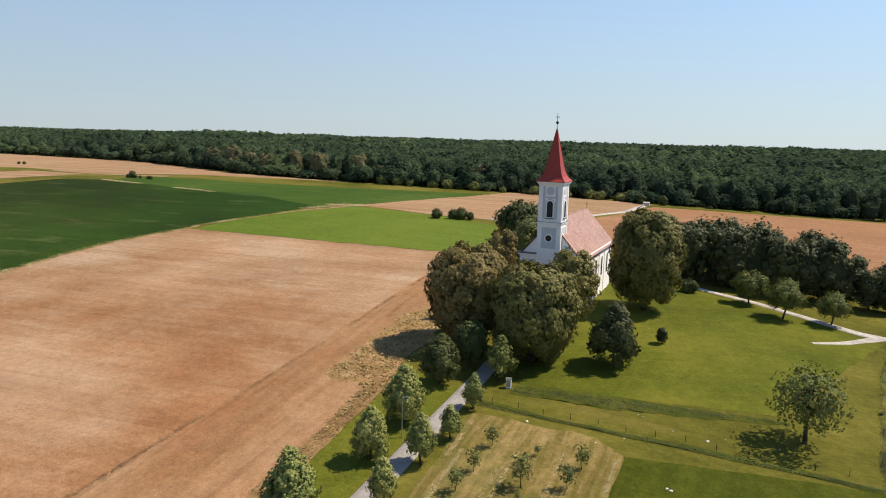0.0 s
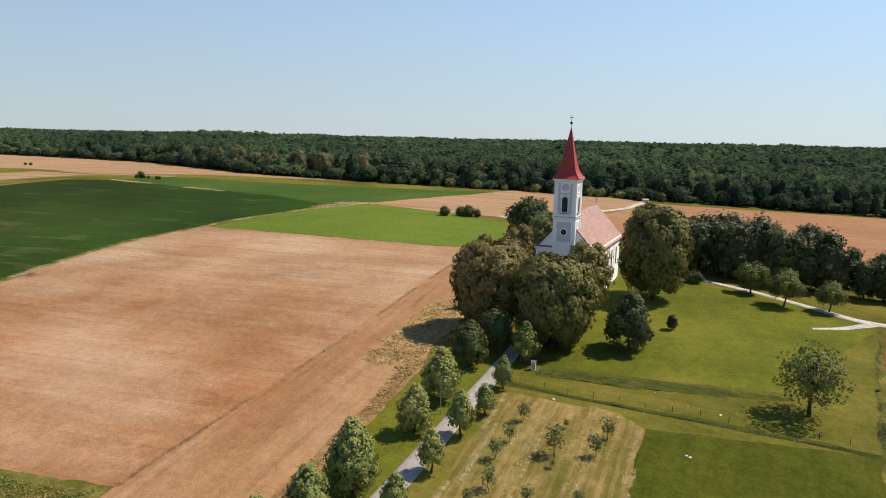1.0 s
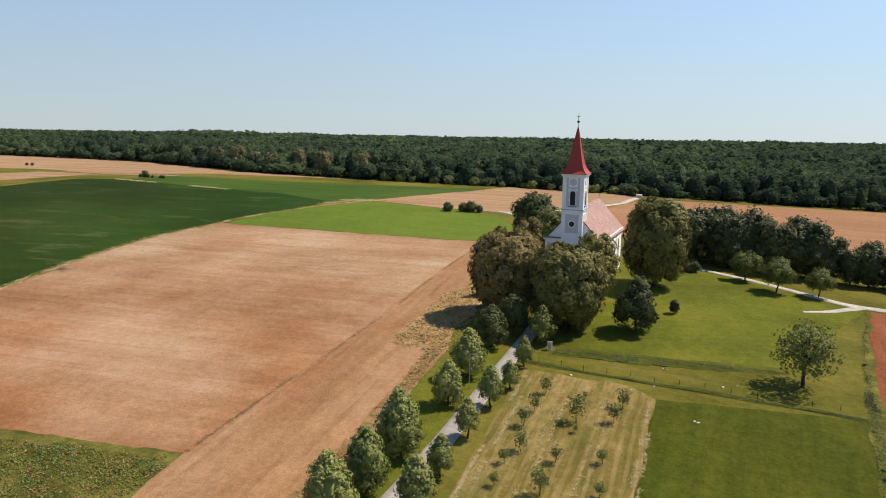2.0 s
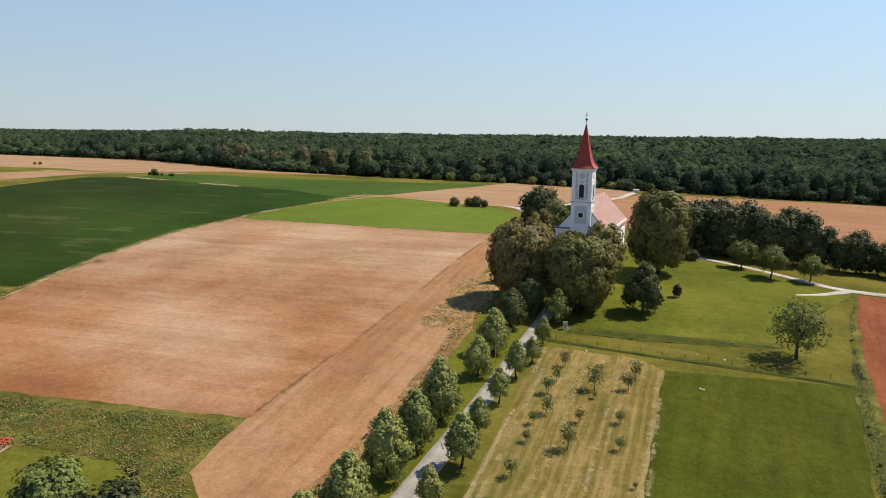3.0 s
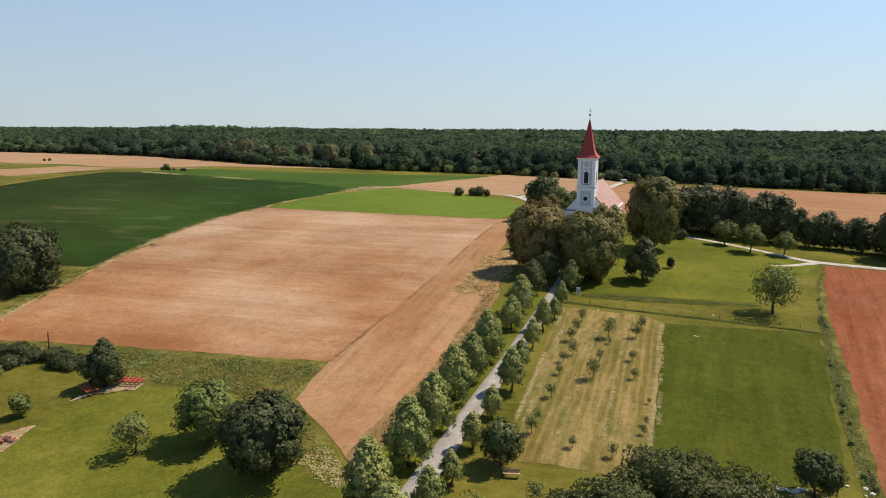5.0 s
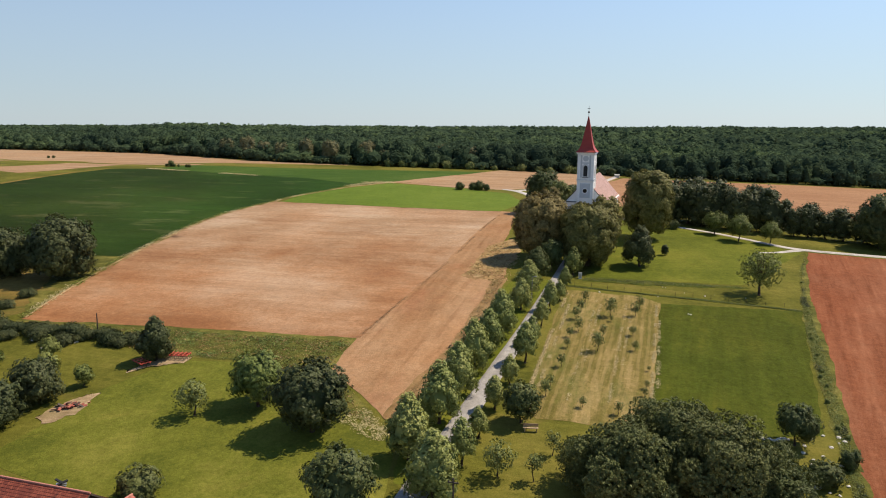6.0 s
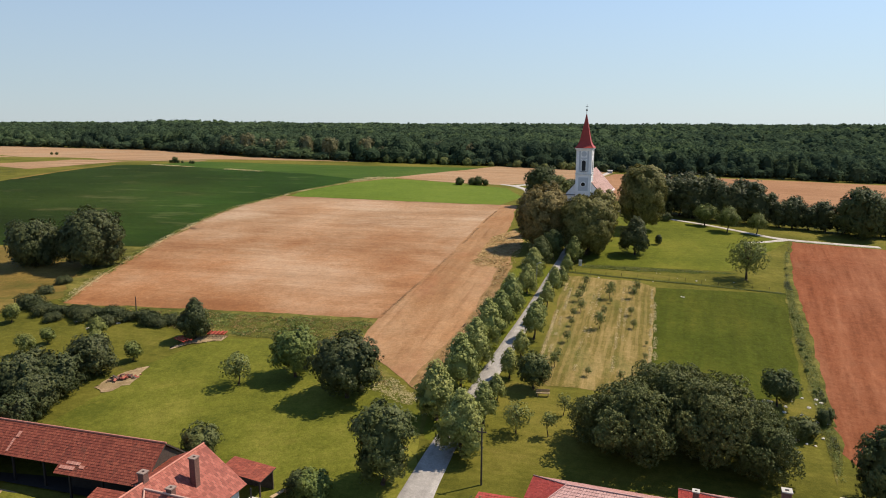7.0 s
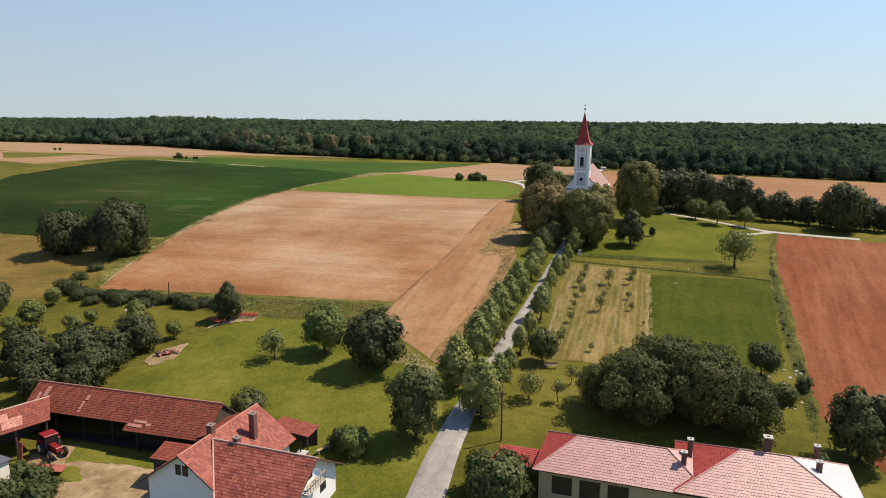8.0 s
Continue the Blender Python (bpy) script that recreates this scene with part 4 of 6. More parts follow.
tagged(woods, "wide dark green deciduous woods along the horizon", "woods", kind="stuff")
bloom = [make_tree("chestnut_tree", "pale olive tree standing out along the edge of the woods", "tree", "pale trees at the woods' edge", HERE, 13.0, 9.5, -0.2, LEAF_PALE, 34, 0.45, 240 + i, 0.4) for i in range(2)]
grove(bloom, [(x, wood_edge(x) + d, k) for x, d, k in ((-252, 6, 0.95), (-236, 8, 1.05), (-222, 9, 0.9), (-209, 5, 0.9), (-196, 10, 0.95), (-178, 4, 1.0), (-157, 6, 1.0), (-148, 8, 0.7), (-118, 12, 0.9), (-104, 16, 0.9))], 41)
brush = [make_tree("shrub", "light green shrub before the woods", "shrub", "shrubs at the woods' edge", HERE, 5.0, 7.5, -0.3, LEAF_FRUIT, 20, 0.4, 250 + i) for i in range(2)]
rr = random.Random(251)
grove(brush, [(x + rr.uniform(-2, 2), wood_edge(x) - rr.uniform(-1, 3), rr.uniform(0.55, 1.0)) for x in range(-142, -30, 7)], 42)
patch("forest_ground", [[(-700, 402), (-445, 328), (-318, 323), (-222, 289), (-150, 288), (-85, 300), (-25, 304), (60, 318), (160, 336), (520, 402), (2600, 800), (2600, 4200), (-3200, 4200), (-3200, 800)]], 0.09, FOREST_FLOOR, "dark leaf-covered forest floor", "ground", 150)

# ---- roofs and walls ----


def lerp(a, b, t):
    return Vector(a).lerp(Vector(b), t)


def slab(quad, thick):
    """A thick plate under a flat quad."""
    q = [Vector(p) for p in quad]
    n = (q[1] - q[0]).cross(q[-1] - q[0]).normalized()
    if n.z < 0:
        n = -n
    low = [p - n * thick for p in q]
    k = len(q)
    return q + low, [list(range(k)), list(range(2 * k - 1, k - 1, -1))] + [[i, k + i, k + (i + 1) % k, (i + 1) % k] for i in range(k)]


def tiled(a, b, c, d, tw, th, seed, nose=0.035, skew=0.012):
    """Overlapping tiles on the roof plane a, b (eave), c, d (top): each tile one tilted plate with a nose."""
    rng = random.Random(seed)
    a, b, c, d = (Vector(p) for p in (a, b, c, d))
    n = (b - a).cross(d - a).normalized()
    if n.z < 0:
        n = -n
    rows = max(1, round(((a + b) / 2 - (c + d) / 2).length / th))
    verts, faces = [], []
    for j in range(rows):
        l0, r0 = a.lerp(d, j / rows), b.lerp(c, j / rows)
        l1, r1 = a.lerp(d, (j + 1.12) / rows), b.lerp(c, (j + 1.12) / rows)
        w = (r0 - l0).length
        cols = max(1, round(w / tw))
        off = 0.5 / cols if j % 2 else 0.0
        cuts = sorted({0.0, 1.0, *[min(1, max(0, i / cols + off)) for i in range(cols + 1)]})
        for u0, u1 in zip(cuts, cuts[1:]):
            if u1 - u0 < 0.01 / max(w, 0.1):
                continue
            g = 0.012 / max(w, 0.5)
            h = nose + rng.uniform(-skew, skew)
            p0, p1 = l0.lerp(r0, u0 + g), l0.lerp(r0, u1 - g)
            q0, q1 = l1.lerp(r1, u0 + g), l1.lerp(r1, u1 - g)
            k = len(verts)
            verts += [p0 + n * 0.004, p1 + n * 0.004, p1 + n * h, p0 + n * h, q1 + n * 0.006, q0 + n * 0.006]
            faces += [(k, k + 1, k + 2, k + 3), (k + 3, k + 2, k + 4, k + 5)]
    return verts, faces


def roof_plane(parent, quad, material, seed, tw=0.3, th=0.34, thick=0.12, label=""):
    """One roof pitch: a timber deck, and its tiles as one joined part of it."""
    v, f = slab(quad, thick)
    deck = raw_part("roof", v, f, DARK_WOOD, parent, label)
    v, f = tiled(*quad, tw, th, seed)
    t = raw_part("tiles", v, f, material, deck)
    tagged(t, kind="stuff")
    return deck


def ridge_caps(parent, a, b, material, gap=0.38, r=0.11):
    """Half-round ridge tiles along a line."""
    a, b = Vector(a), Vector(b)
    n = max(1, round((b - a).length / gap))
    bm = bmesh.new()
    for i in range(n):
        tube(bm, a.lerp(b, i / n), a.lerp(b, (i + 1.08) / n), r, r * 0.88, 8)
    return part("ridge_tiles", bm, material, parent)


def chimney(parent, x, y, z0, z1, w, cap=0.09, top=None):
    ch = boxed("chimney", x - w / 2, x + w / 2, y - w / 2, y + w / 2, z0, z1, BRICK, parent, "dark brick chimney with a pale cap", 0.02)
    bm = bmesh.new()
    o = w / 2 + cap
    for x0, x1, y0, y1 in ((-o, o, -o, -w * 0.22), (-o, o, w * 0.22, o), (-o, -w * 0.22, -w * 0.22, w * 0.22), (w * 0.22, o, -w * 0.22, w * 0.22)):
        box(bm, x + x0, x + x1, y + y0, y + y1, z1 + 0.004, z1 + 0.11)
    part("cap", bm, top or CONCRETE, ch)
    return ch


def window(parent, m, w, h, frame_material=None, bars=1, name="window"):
    """A window set in a wall: m puts it with its face along -y, the sill's middle at the origin."""
    bm = bmesh.new()
    t = 0.07
    for b in ((-w / 2 - t, -w / 2, 0, h), (w / 2, w / 2 + t, 0, h), (-w / 2 - t, w / 2 + t, h, h + t), (-w / 2 - t, w / 2 + t, -t, 0)):
        box(bm, b[0], b[1], -0.05, 0.06, b[2], b[3], m)
    for i in range(bars):
        x = -w / 2 + w * (i + 1) / (bars + 1)
        box(bm, x - 0.03, x + 0.03, -0.03, 0.05, 0, h, m)
    fr = part(name, bm, frame_material or WHITE_PAINT, parent)
    part("pane", box(bmesh.new(), -w / 2, w / 2, -0.012, 0.03, 0, h, m), GLASS, fr, "dark reflecting pane")
    return fr


def arch(w, z0, z1, y0, y1, n=12):
    """An upright slab with a round head, from y0 to y1."""
    r = w / 2
    pts = [(-r, z0), (r, z0), (r, z1 - r)] + [(r * math.cos(math.pi * i / n), z1 - r + r * math.sin(math.pi * i / n)) for i in range(1, n)] + [(-r, z1 - r)]
    return prism(pts, y0, y1)


def prism(pts, y0, y1):
    k = len(pts)
    v = [(x, y0, z) for x, z in pts] + [(x, y1, z) for x, z in pts]
    return v, [list(range(k)), list(range(2 * k - 1, k - 1, -1))] + [[i, k + i, k + (i + 1) % k, (i + 1) % k] for i in range(k)]


def disc(r, z, y0, y1, n=24):
    return prism([(r * math.cos(2 * math.pi * i / n), z + r * math.sin(2 * math.pi * i / n)) for i in range(n)], y0, y1)


def moved(vf, m):
    return [m @ Vector(p) for p in vf[0]], vf[1]


# ---- church ----
church = thing("church", pose(-24.35, 109.0, 9.8, 0, 0, -3.5), "white baroque village church with a red spire and pink tiled nave", "church")
TW, TE = 1.88, 21.55
tower = boxed("tower_wall", -TW, TW, 0, 2 * TW, -1.5, TE, PLASTER, church, "white plastered bell tower", 0.03)
for k in range(4):
    m = Matrix.Translation((0, TW, 0)) @ pose(0, 0, 0, 0, 0, 90 * k) @ Matrix.Translation((0, -TW, 0))
    if k != 2:
        bm = bmesh.new()
        for x0, x1, z0, z1 in ((-1.22, -0.82, 15.7, 20.9), (0.82, 1.22, 15.7, 20.9), (-0.78, 0.78, 18.95, 19.25)):
            box(bm, x0, x1, -0.03, 0.02, z0, z1, m)
        part("grey_panel", bm, GREY_PLASTER, tower, "grey plaster field")
        part("lower_panel", box(bmesh.new(), -1.2, 1.2, -0.03, 0.02, 10.9, 14.3, m), GREY_PLASTER, tower, "grey plaster field round the oculus")
        raw_part("medallion", *moved(disc(0.66, 20.15, -0.06, 0.02), m), GREY_PLASTER, tower, "round grey plaster medallion")
        raw_part("arch_surround", *moved(arch(1.56, 15.75, 18.9, -0.055, 0.02), m), GREY_PLASTER, tower, "grey arched surround")
        raw_part("arch_frame", *moved(arch(1.26, 15.85, 18.72, -0.085, 0.02), m), PLASTER, tower)
        bw = raw_part("belfry_window", *moved(arch(0.98, 15.95, 18.55, -0.095, 0.02), m), LOUVRE, tower, "dark louvred belfry opening")
        bm = bmesh.new()
        for i in range(9):
            box(bm, -0.44, 0.44, -0.13, -0.08, 16.05 + i * 0.23, 16.10 + i * 0.23, m)
        part("slats", bm, LOUVRE, bw)
        part("sill", box(bmesh.new(), -0.75, 0.75, -0.2, 0.02, 15.68, 15.82, m), TIN_GREY, bw)
        raw_part("oculus_ring", *moved(disc(0.66, 12.55, -0.065, 0.02), m), PLASTER, tower)
        oc = raw_part("oculus", *moved(disc(0.5, 12.55, -0.08, 0.02), m), GLASS, tower, "small dark round window")
        bm = bmesh.new()
        box(bm, -0.03, 0.03, -0.1, -0.075, 12.06, 13.04, m)
        box(bm, -0.49, 0.49, -0.1, -0.075, 12.52, 12.58, m)
        part("glazing_bars", bm, IRON, oc)
        bm = bmesh.new()
        for s in (-1, 1):
            box(bm, s * 1.64 - 0.2, s * 1.64 + 0.2, -0.075, 0.02, 15.2, 21.1, m)
            box(bm, s * 1.64 - 0.2, s * 1.64 + 0.2, -0.075, 0.02, 10.2, 14.7, m)
        part("pilaster", bm, PLASTER, tower)
for z0, z1, o in ((14.75, 14.95, 0.10), (14.95, 15.12, 0.2), (21.0, 21.2, 0.1), (21.2, 21.4, 0.22), (21.4, 21.58, 0.36)):
    boxed("cornice", -TW - o, TW + o, -o, 2 * TW + o, z0, z1, PLASTER, tower, "white moulded cornice", 0.02)
part("string_course", box(bmesh.new(), -TW - 0.24, TW + 0.24, -0.24, 2 * TW + 0.24, 15.124, 15.17), TIN_GREY, tower, "grey tin flashing on the string course")

# the spire: a four-sided pyramid with a bell-cast foot
prof = [(21.58, 2.32), (21.66, 2.34), (21.95, 2.02), (22.45, 1.66), (23.2, 1.36), (24.2, 1.12), (26.0, 0.78), (28.2, 0.37), (29.95, 0.05)]
v, f = [], []
for z, r in prof:
    v += [(-r, TW - r, z), (r, TW - r, z), (r, TW + r, z), (-r, TW + r, z)]
for i in range(len(prof) - 1):
    f += [(4 * i + k, 4 * i + (k + 1) % 4, 4 * i + 4 + (k + 1) % 4, 4 * i + 4 + k) for k in range(4)]
f += [(3, 2, 1, 0), tuple(range(4 * len(prof) - 4, 4 * len(prof)))]
spire = raw_part("spire", v, f, SPIRE_RED, church, "red sheet-metal spire with a flared foot")
bm = bmesh.new()
for sx, sy in ((-1, -1), (1, -1), (1, 1), (-1, 1)):
    for (z0, r0), (z1, r1) in zip(prof[1:], prof[2:]):
        tube(bm, (sx * r0, TW + sy * r0, z0), (sx * r1, TW + sy * r1, z1), 0.045, 0.04, 6)
part("hip_rolls", bm, SPIRE_RED, spire)
bm = bmesh.new()
tube(bm, (0, TW, 29.8), (0, TW, 32.35), 0.05, 0.035, 8)
box(bm, -0.34, 0.34, TW - 0.04, TW + 0.04, 31.72, 31.82)
part("cross", bm, IRON, spire, "dark iron cross")
bm = bmesh.new()
bmesh.ops.create_uvsphere(bm, u_segments=14, v_segments=8, radius=0.24, matrix=Matrix.Translation((0, TW, 30.9)))
part("orb", bm, IRON, spire, "dark metal orb", True)

NW, NY0, NY1, NE_, NR = 5.1, 1.2, 25.2, 9.5, 15.2
gable = [(-NW, -1.5), (NW, -1.5), (NW, NE_), (0, NR - 0.25), (-NW, NE_)]
nave = raw_part("nave_wall", *prism(gable, NY0, NY1), PLASTER, church, "white plastered nave")
part("cornice", box(bmesh.new(), -NW - 0.28, NW + 0.28, NY0 - 0.28, NY0 + 0.1, 9.35, 9.6), PLASTER, nave)
part("flashing", box(bmesh.new(), -NW - 0.34, NW + 0.34, NY0 - 0.36, NY0 + 0.1, 9.604, 9.85), TIN_GREY, nave, "dark tin ledge across the gable foot")
for s in (-1, 1):
    boxed("front_panel", s * 3.5 - 1.15, s * 3.5 + 1.15, NY0 - 0.03, NY0 + 0.02, 3.0, 8.7, GREY_PLASTER, nave, "grey plaster field")
    part("side_cornice", box(bmesh.new(), s * (NW + 0.14) - 0.15, s * (NW + 0.14) + 0.15, NY0, NY1, 9.05, 9.42), PLASTER, nave)
    boxed("plinth", s * NW - 0.12, s * NW + 0.12, NY0, NY1, -1.5, 0.9, GREY_PLASTER, nave)
    for i in range(5):
        y = 4.2 + 4.4 * i
        m = Matrix.Translation((s * NW, y, 0)) @ pose(0, 0, 0, 0, 0, 90 * s)
        raw_part("window_surround", *moved(arch(1.3, 3.9, 7.75, -0.05, 0.05), m), PLASTER, nave)
        w = raw_part("window", *moved(arch(0.95, 4.1, 7.55, -0.065, 0.05), m), GLASS, nave, "tall dark round-headed window")
        bm = bmesh.new()
        box(bm, -0.025, 0.025, -0.085, -0.06, 4.1, 7.5, m)
        for z in (4.8, 5.5, 6.2, 6.9):
            box(bm, -0.46, 0.46, -0.085, -0.06, z - 0.02, z + 0.02, m)
        part("glazing_bars", bm, IRON, w)
        if i < 4:
            boxed("pilaster", s * NW - 0.09, s * NW + 0.09, y + 1.95, y + 2.45, 0.9, 9.05, PLASTER, nave)
ov, sl = 0.5, (NR - NE_) / NW
for s in (-1, 1):
    ez = NR - sl * (NW + ov)
    roof_plane(church, [(s * (NW + ov), NY0 - 0.1, ez), (s * (NW + ov), NY1 + 0.4, ez), (0, NY1 + 0.4, NR), (0, NY0 - 0.1, NR)], CHURCH_TILE, 11 + s, 0.22, 0.3, 0.14, "faded pink tiled nave roof")
ridge_caps(church, (0, NY0, NR + 0.02), (0, NY1 + 0.4, NR + 0.02), CHURCH_TILE, 0.4, 0.1)
bm = bmesh.new()
tube(bm, (0, NY1, NR), (0, NY1, NR + 1.3), 0.035, 0.03, 6)
box(bm, -0.22, 0.22, NY1 - 0.03, NY1 + 0.03, NR + 0.85, NR + 0.92)
part("ridge_cross", bm, IRON, church, "small iron cross on the ridge end")

# ---- white cabinet, lamps, posts ----
cab = thing("cabinet", at(-22.0, 80.0, 0, 8, 0.75), "white metal service cabinet standing at the lane's end", "cabinet")
boxed("body", -0.42, 0.42, -0.3, 0.3, -0.1, 1.55, WHITE_PAINT, cab, "", 0.02)
boxed("roof", -0.5, 0.5, -0.38, 0.38, 1.555, 1.66, METAL, cab, "grey sheet cover", 0.02)
door = boxed("door", -0.33, 0.33, -0.325, -0.302, 0.2, 1.4, METAL, cab, "grey door")
boxed("handle", 0.2, 0.24, -0.36, -0.326, 0.75, 0.9, IRON, door)

lamp = thing("street_lamp", at(-29.0, 63.6), "slim grey street lamp on the verge of the lane", "street lamp", "lamps along the lane")
bm = bmesh.new()
tube(bm, (0, 0, -0.3), (0, 0, 4.5), 0.06, 0.035, 8)
part("pole", bm, METAL, lamp)
bm = bmesh.new()
tube(bm, (0, 0, 4.45), (0.5, 0, 4.62), 0.03, 0.025, 6)
box(bm, 0.4, 0.85, -0.1, 0.1, 4.58, 4.68, bevel=0.02)
part("head", bm, METAL, lamp, "flat grey lamp head")

pole = thing("utility_pole", at(-24.9, -2.9), "dark tarred wooden utility pole on the meadow", "pole")
bm = bmesh.new()
tube(bm, (0, 0, -0.4), (0, 0, 6.4), 0.11, 0.08, 8)
part("post", bm, DARK_WOOD, pole)
bm = bmesh.new()
box(bm, -0.5, 0.5, -0.05, 0.05, 5.9, 6.0)
for x in (-0.42, 0.42):
    tube(bm, (x, 0, 6.0), (x, 0, 6.16), 0.04, 0.03, 6)
part("crossarm", bm, DARK_WOOD, pole)

post = thing("fence_post", at(-94.2, 29.6), "tall dark wooden post among the weeds", "post")
bm = bmesh.new()
tube(bm, (0, 0, -0.3), (0.08, 0, 3.0), 0.11, 0.08, 7)
part("shaft", bm, DARK_WOOD, post)
small = thing("fence_post", at(-22.5, 74.9), "short brown wooden fence post by the ditch", "post", "fence posts along the ditch")
bm = bmesh.new()
tube(bm, (0, 0, -0.2), (0.02, 0, 0.75), 0.04, 0.035, 6)
part("shaft", bm, BARK, small)
for i in range(1, 13):
    copy_thing(small, at(-22.5 + 3.1 * i, 74.9 + 0.3 * math.sin(i * 2.1), 0, 40 * i, 0.9 + 0.1 * math.sin(i)))

# ---- farmhouse: a long gabled wing and a cross wing ----
farm = thing("farmhouse", pose(-52.2, -19.0, 0.35, 0, 0, -4), "white farmhouse with steep red tiled roofs and three chimneys", "house")
# main wing along y: gables to north and south
X0, X1, Y0, Y1, EZ, RZ = -4.3, 4.3, -6.0, 6.4, 2.7, 5.75
fw = raw_part("wall", *prism([(X0, -0.8), (X1, -0.8), (X1, EZ), (0, RZ - 0.2), (X0, EZ)], Y0, Y1), HOUSE_WHITE, farm, "white rendered walls")
sl = (RZ - EZ) / 4.3
for s in (-1, 1):
    ez = RZ - sl * 5.0
    roof_plane(farm, [(s * 5.0, Y0 - 0.6, ez), (s * 5.0, Y1 + 0.45, ez), (0, Y1 + 0.45, RZ), (0, Y0 - 0.6, RZ)], HOUSE_TILE, 31 + s, 0.34, 0.4, 0.12, "red clay tiled roof")
ridge_caps(farm, (0, Y0 - 0.6, RZ + 0.02), (0, Y1 + 0.45, RZ + 0.02), RIDGE_TILE)
for x in (-0.42, 0.42):
    window(farm, Matrix.Translation((x - 0.1, Y0, 3.5)), 0.5, 0.95, DARK_WOOD, 0)
window(farm, Matrix.Translation((X1, 3.2, 1.1)) @ pose(0, 0, 0, 0, 0, 90), 0.9, 1.2, DARK_WOOD, 1)
# cross wing along x
CX, CY0, CY1, CR = 12.0, -6.9, 2.9, 5.55
v, f = prism([(CY0, -0.8), (CY1, -0.8), (CY1, 2.6), ((CY0 + CY1) / 2, CR - 0.2), (CY0, 2.6)], 0, 1)
v = [((4.2 if y < 0.5 else CX), x, z) for x, y, z in v]
raw_part("wing_wall", v, [q[::-1] for q in f], HOUSE_WHITE, farm, "white rendered cross wing")
cm = (CY0 + CY1) / 2
sl2 = (CR - 2.6) / ((CY1 - CY0) / 2)
for s in (-1, 1):
    half = (CY1 - CY0) / 2 + 0.6
    ez = CR - sl2 * half
    roof_plane(farm, [(4.7, cm + s * half, ez), (CX + 0.8, cm + s * half, ez), (CX + 0.8, cm, CR), (0.6, cm, CR)], HOUSE_TILE, 41 + s, 0.42, 0.36, 0.12, "patched red tiled roof of the cross wing")
ridge_caps(farm, (0.6, cm, CR + 0.03), (CX + 0.8, cm, CR + 0.03), MORTAR)
ridge_caps(farm, (0.62, cm, CR), (4.6, cm - 5.4, CR - sl2 * 5.4 + 0.06), MORTAR, 0.36, 0.1)
window(farm, Matrix.Translation((CX, cm - 0.4, 3.5)) @ pose(0, 0, 0, 0, 0, 90), 0.8, 1.6, DARK_WOOD, 0)
window(farm, Matrix.Translation((CX, cm + 2.2, 0.9)) @ pose(0, 0, 0, 0, 0, 90), 1.0, 1.2, DARK_WOOD, 1)
chimney(farm, 2.4, 2.5, 3.6, 6.7, 0.66, 0.06, CAP_BRICK)
chimney(farm, -0.2, -1.2, 4.9, 6.6, 0.66, 0.06, CAP_BRICK)
chimney(farm, 3.3, -1.7, 4.9, 6.0, 0.6, 0.06, CAP_BRICK)
bal = boxed("balcony", CX + 0.02, CX + 1.15, cm - 2.6, cm + 0.9, 2.95, 3.1, CONCRETE, farm, "narrow balcony on the gable")
for i in range(8):
    y = cm - 2.55 + 0.49 * i
    boxed("baluster", CX + 1.08, CX + 1.13, y - 0.025, y + 0.025, 3.104, 3.95, PALE_WOOD, bal)
boxed("handrail", CX + 1.05, CX + 1.16, cm - 2.6, cm + 0.9, 3.954, 4.03, PALE_WOOD, bal)
bm = bmesh.new()
r = bmesh.ops.create_uvsphere(bm, u_segments=16, v_segments=10, radius=0.5)
bmesh.ops.bisect_plane(bm, geom=bm.verts[:] + bm.edges[:] + bm.faces[:], plane_co=(0, 0, -0.3), plane_no=(0, 0, 1), clear_outer=True)
bmesh.ops.transform(bm, matrix=Matrix.Translation((CX + 1.3, cm - 1.2, 4.75)) @ pose(0, 0, 0, 70, 0, 30) @ Matrix.Translation((0, 0, 0.45)), verts=bm.verts[:])
bmesh.ops.solidify(bm, geom=bm.faces[:], thickness=0.02)
dish = part("satellite_dish", bm, WHITE_PAINT, farm, "white satellite dish", True)
part("bracket", tube(bmesh.new(), (CX + 1.1, cm - 1.2, 4.0), (CX + 1.25, cm - 1.2, 4.75), 0.025, 0.025, 6), METAL, dish)

# lean-to porch, north-east of the house
porch = thing("porch_shed", pose(-47.6, -10.6, 0.5), "open wooden lean-to with a flat red tiled roof", "shed")
roof_plane(porch, [(2.2, -1.6, 2.3), (2.2, 1.5, 2.3), (-2.6, 1.5, 2.9), (-2.6, -1.6, 2.9)], BARN_TILE, 51, 0.34, 0.4, 0.1)
for x, y in ((1.9, -1.3), (1.9, 1.2), (-0.2, 1.2), (-2.3, 1.2)):
    boxed("post", x - 0.07, x + 0.07, y - 0.07, y + 0.07, -0.5, 2.3 + (1.9 - x) * 0.12, DARK_WOOD, porch)
boxed("plank_wall", -2.3, 1.9, 1.22, 1.28, -0.4, 1.9, DARK_WOOD, porch)
bench = thing("bench", pose(-44.4, -10.4, 0.36, 0, 0, 70), "pale plank bench outside the lean-to", "bench")
boxed("seat", -1.1, 1.1, -0.22, 0.22, 0.42, 0.48, PALE_WOOD, bench)
for s in (-0.85, 0.85):
    boxed("leg", s - 0.05, s + 0.05, -0.18, 0.18, -0.1, 0.416, PALE_WOOD, bench)
rest = thing("bench", at(-21.4, 18.2, 0.05, 10), "pale wooden bench under the dark little tree", "bench")
boxed("seat", -0.9, 0.9, -0.2, 0.2, 0.42, 0.48, PALE_WOOD, rest)
for sx in (-0.7, 0.7):
    boxed("leg", sx - 0.05, sx + 0.05, -0.17, 0.17, -0.1, 0.416, PALE_WOOD, rest)
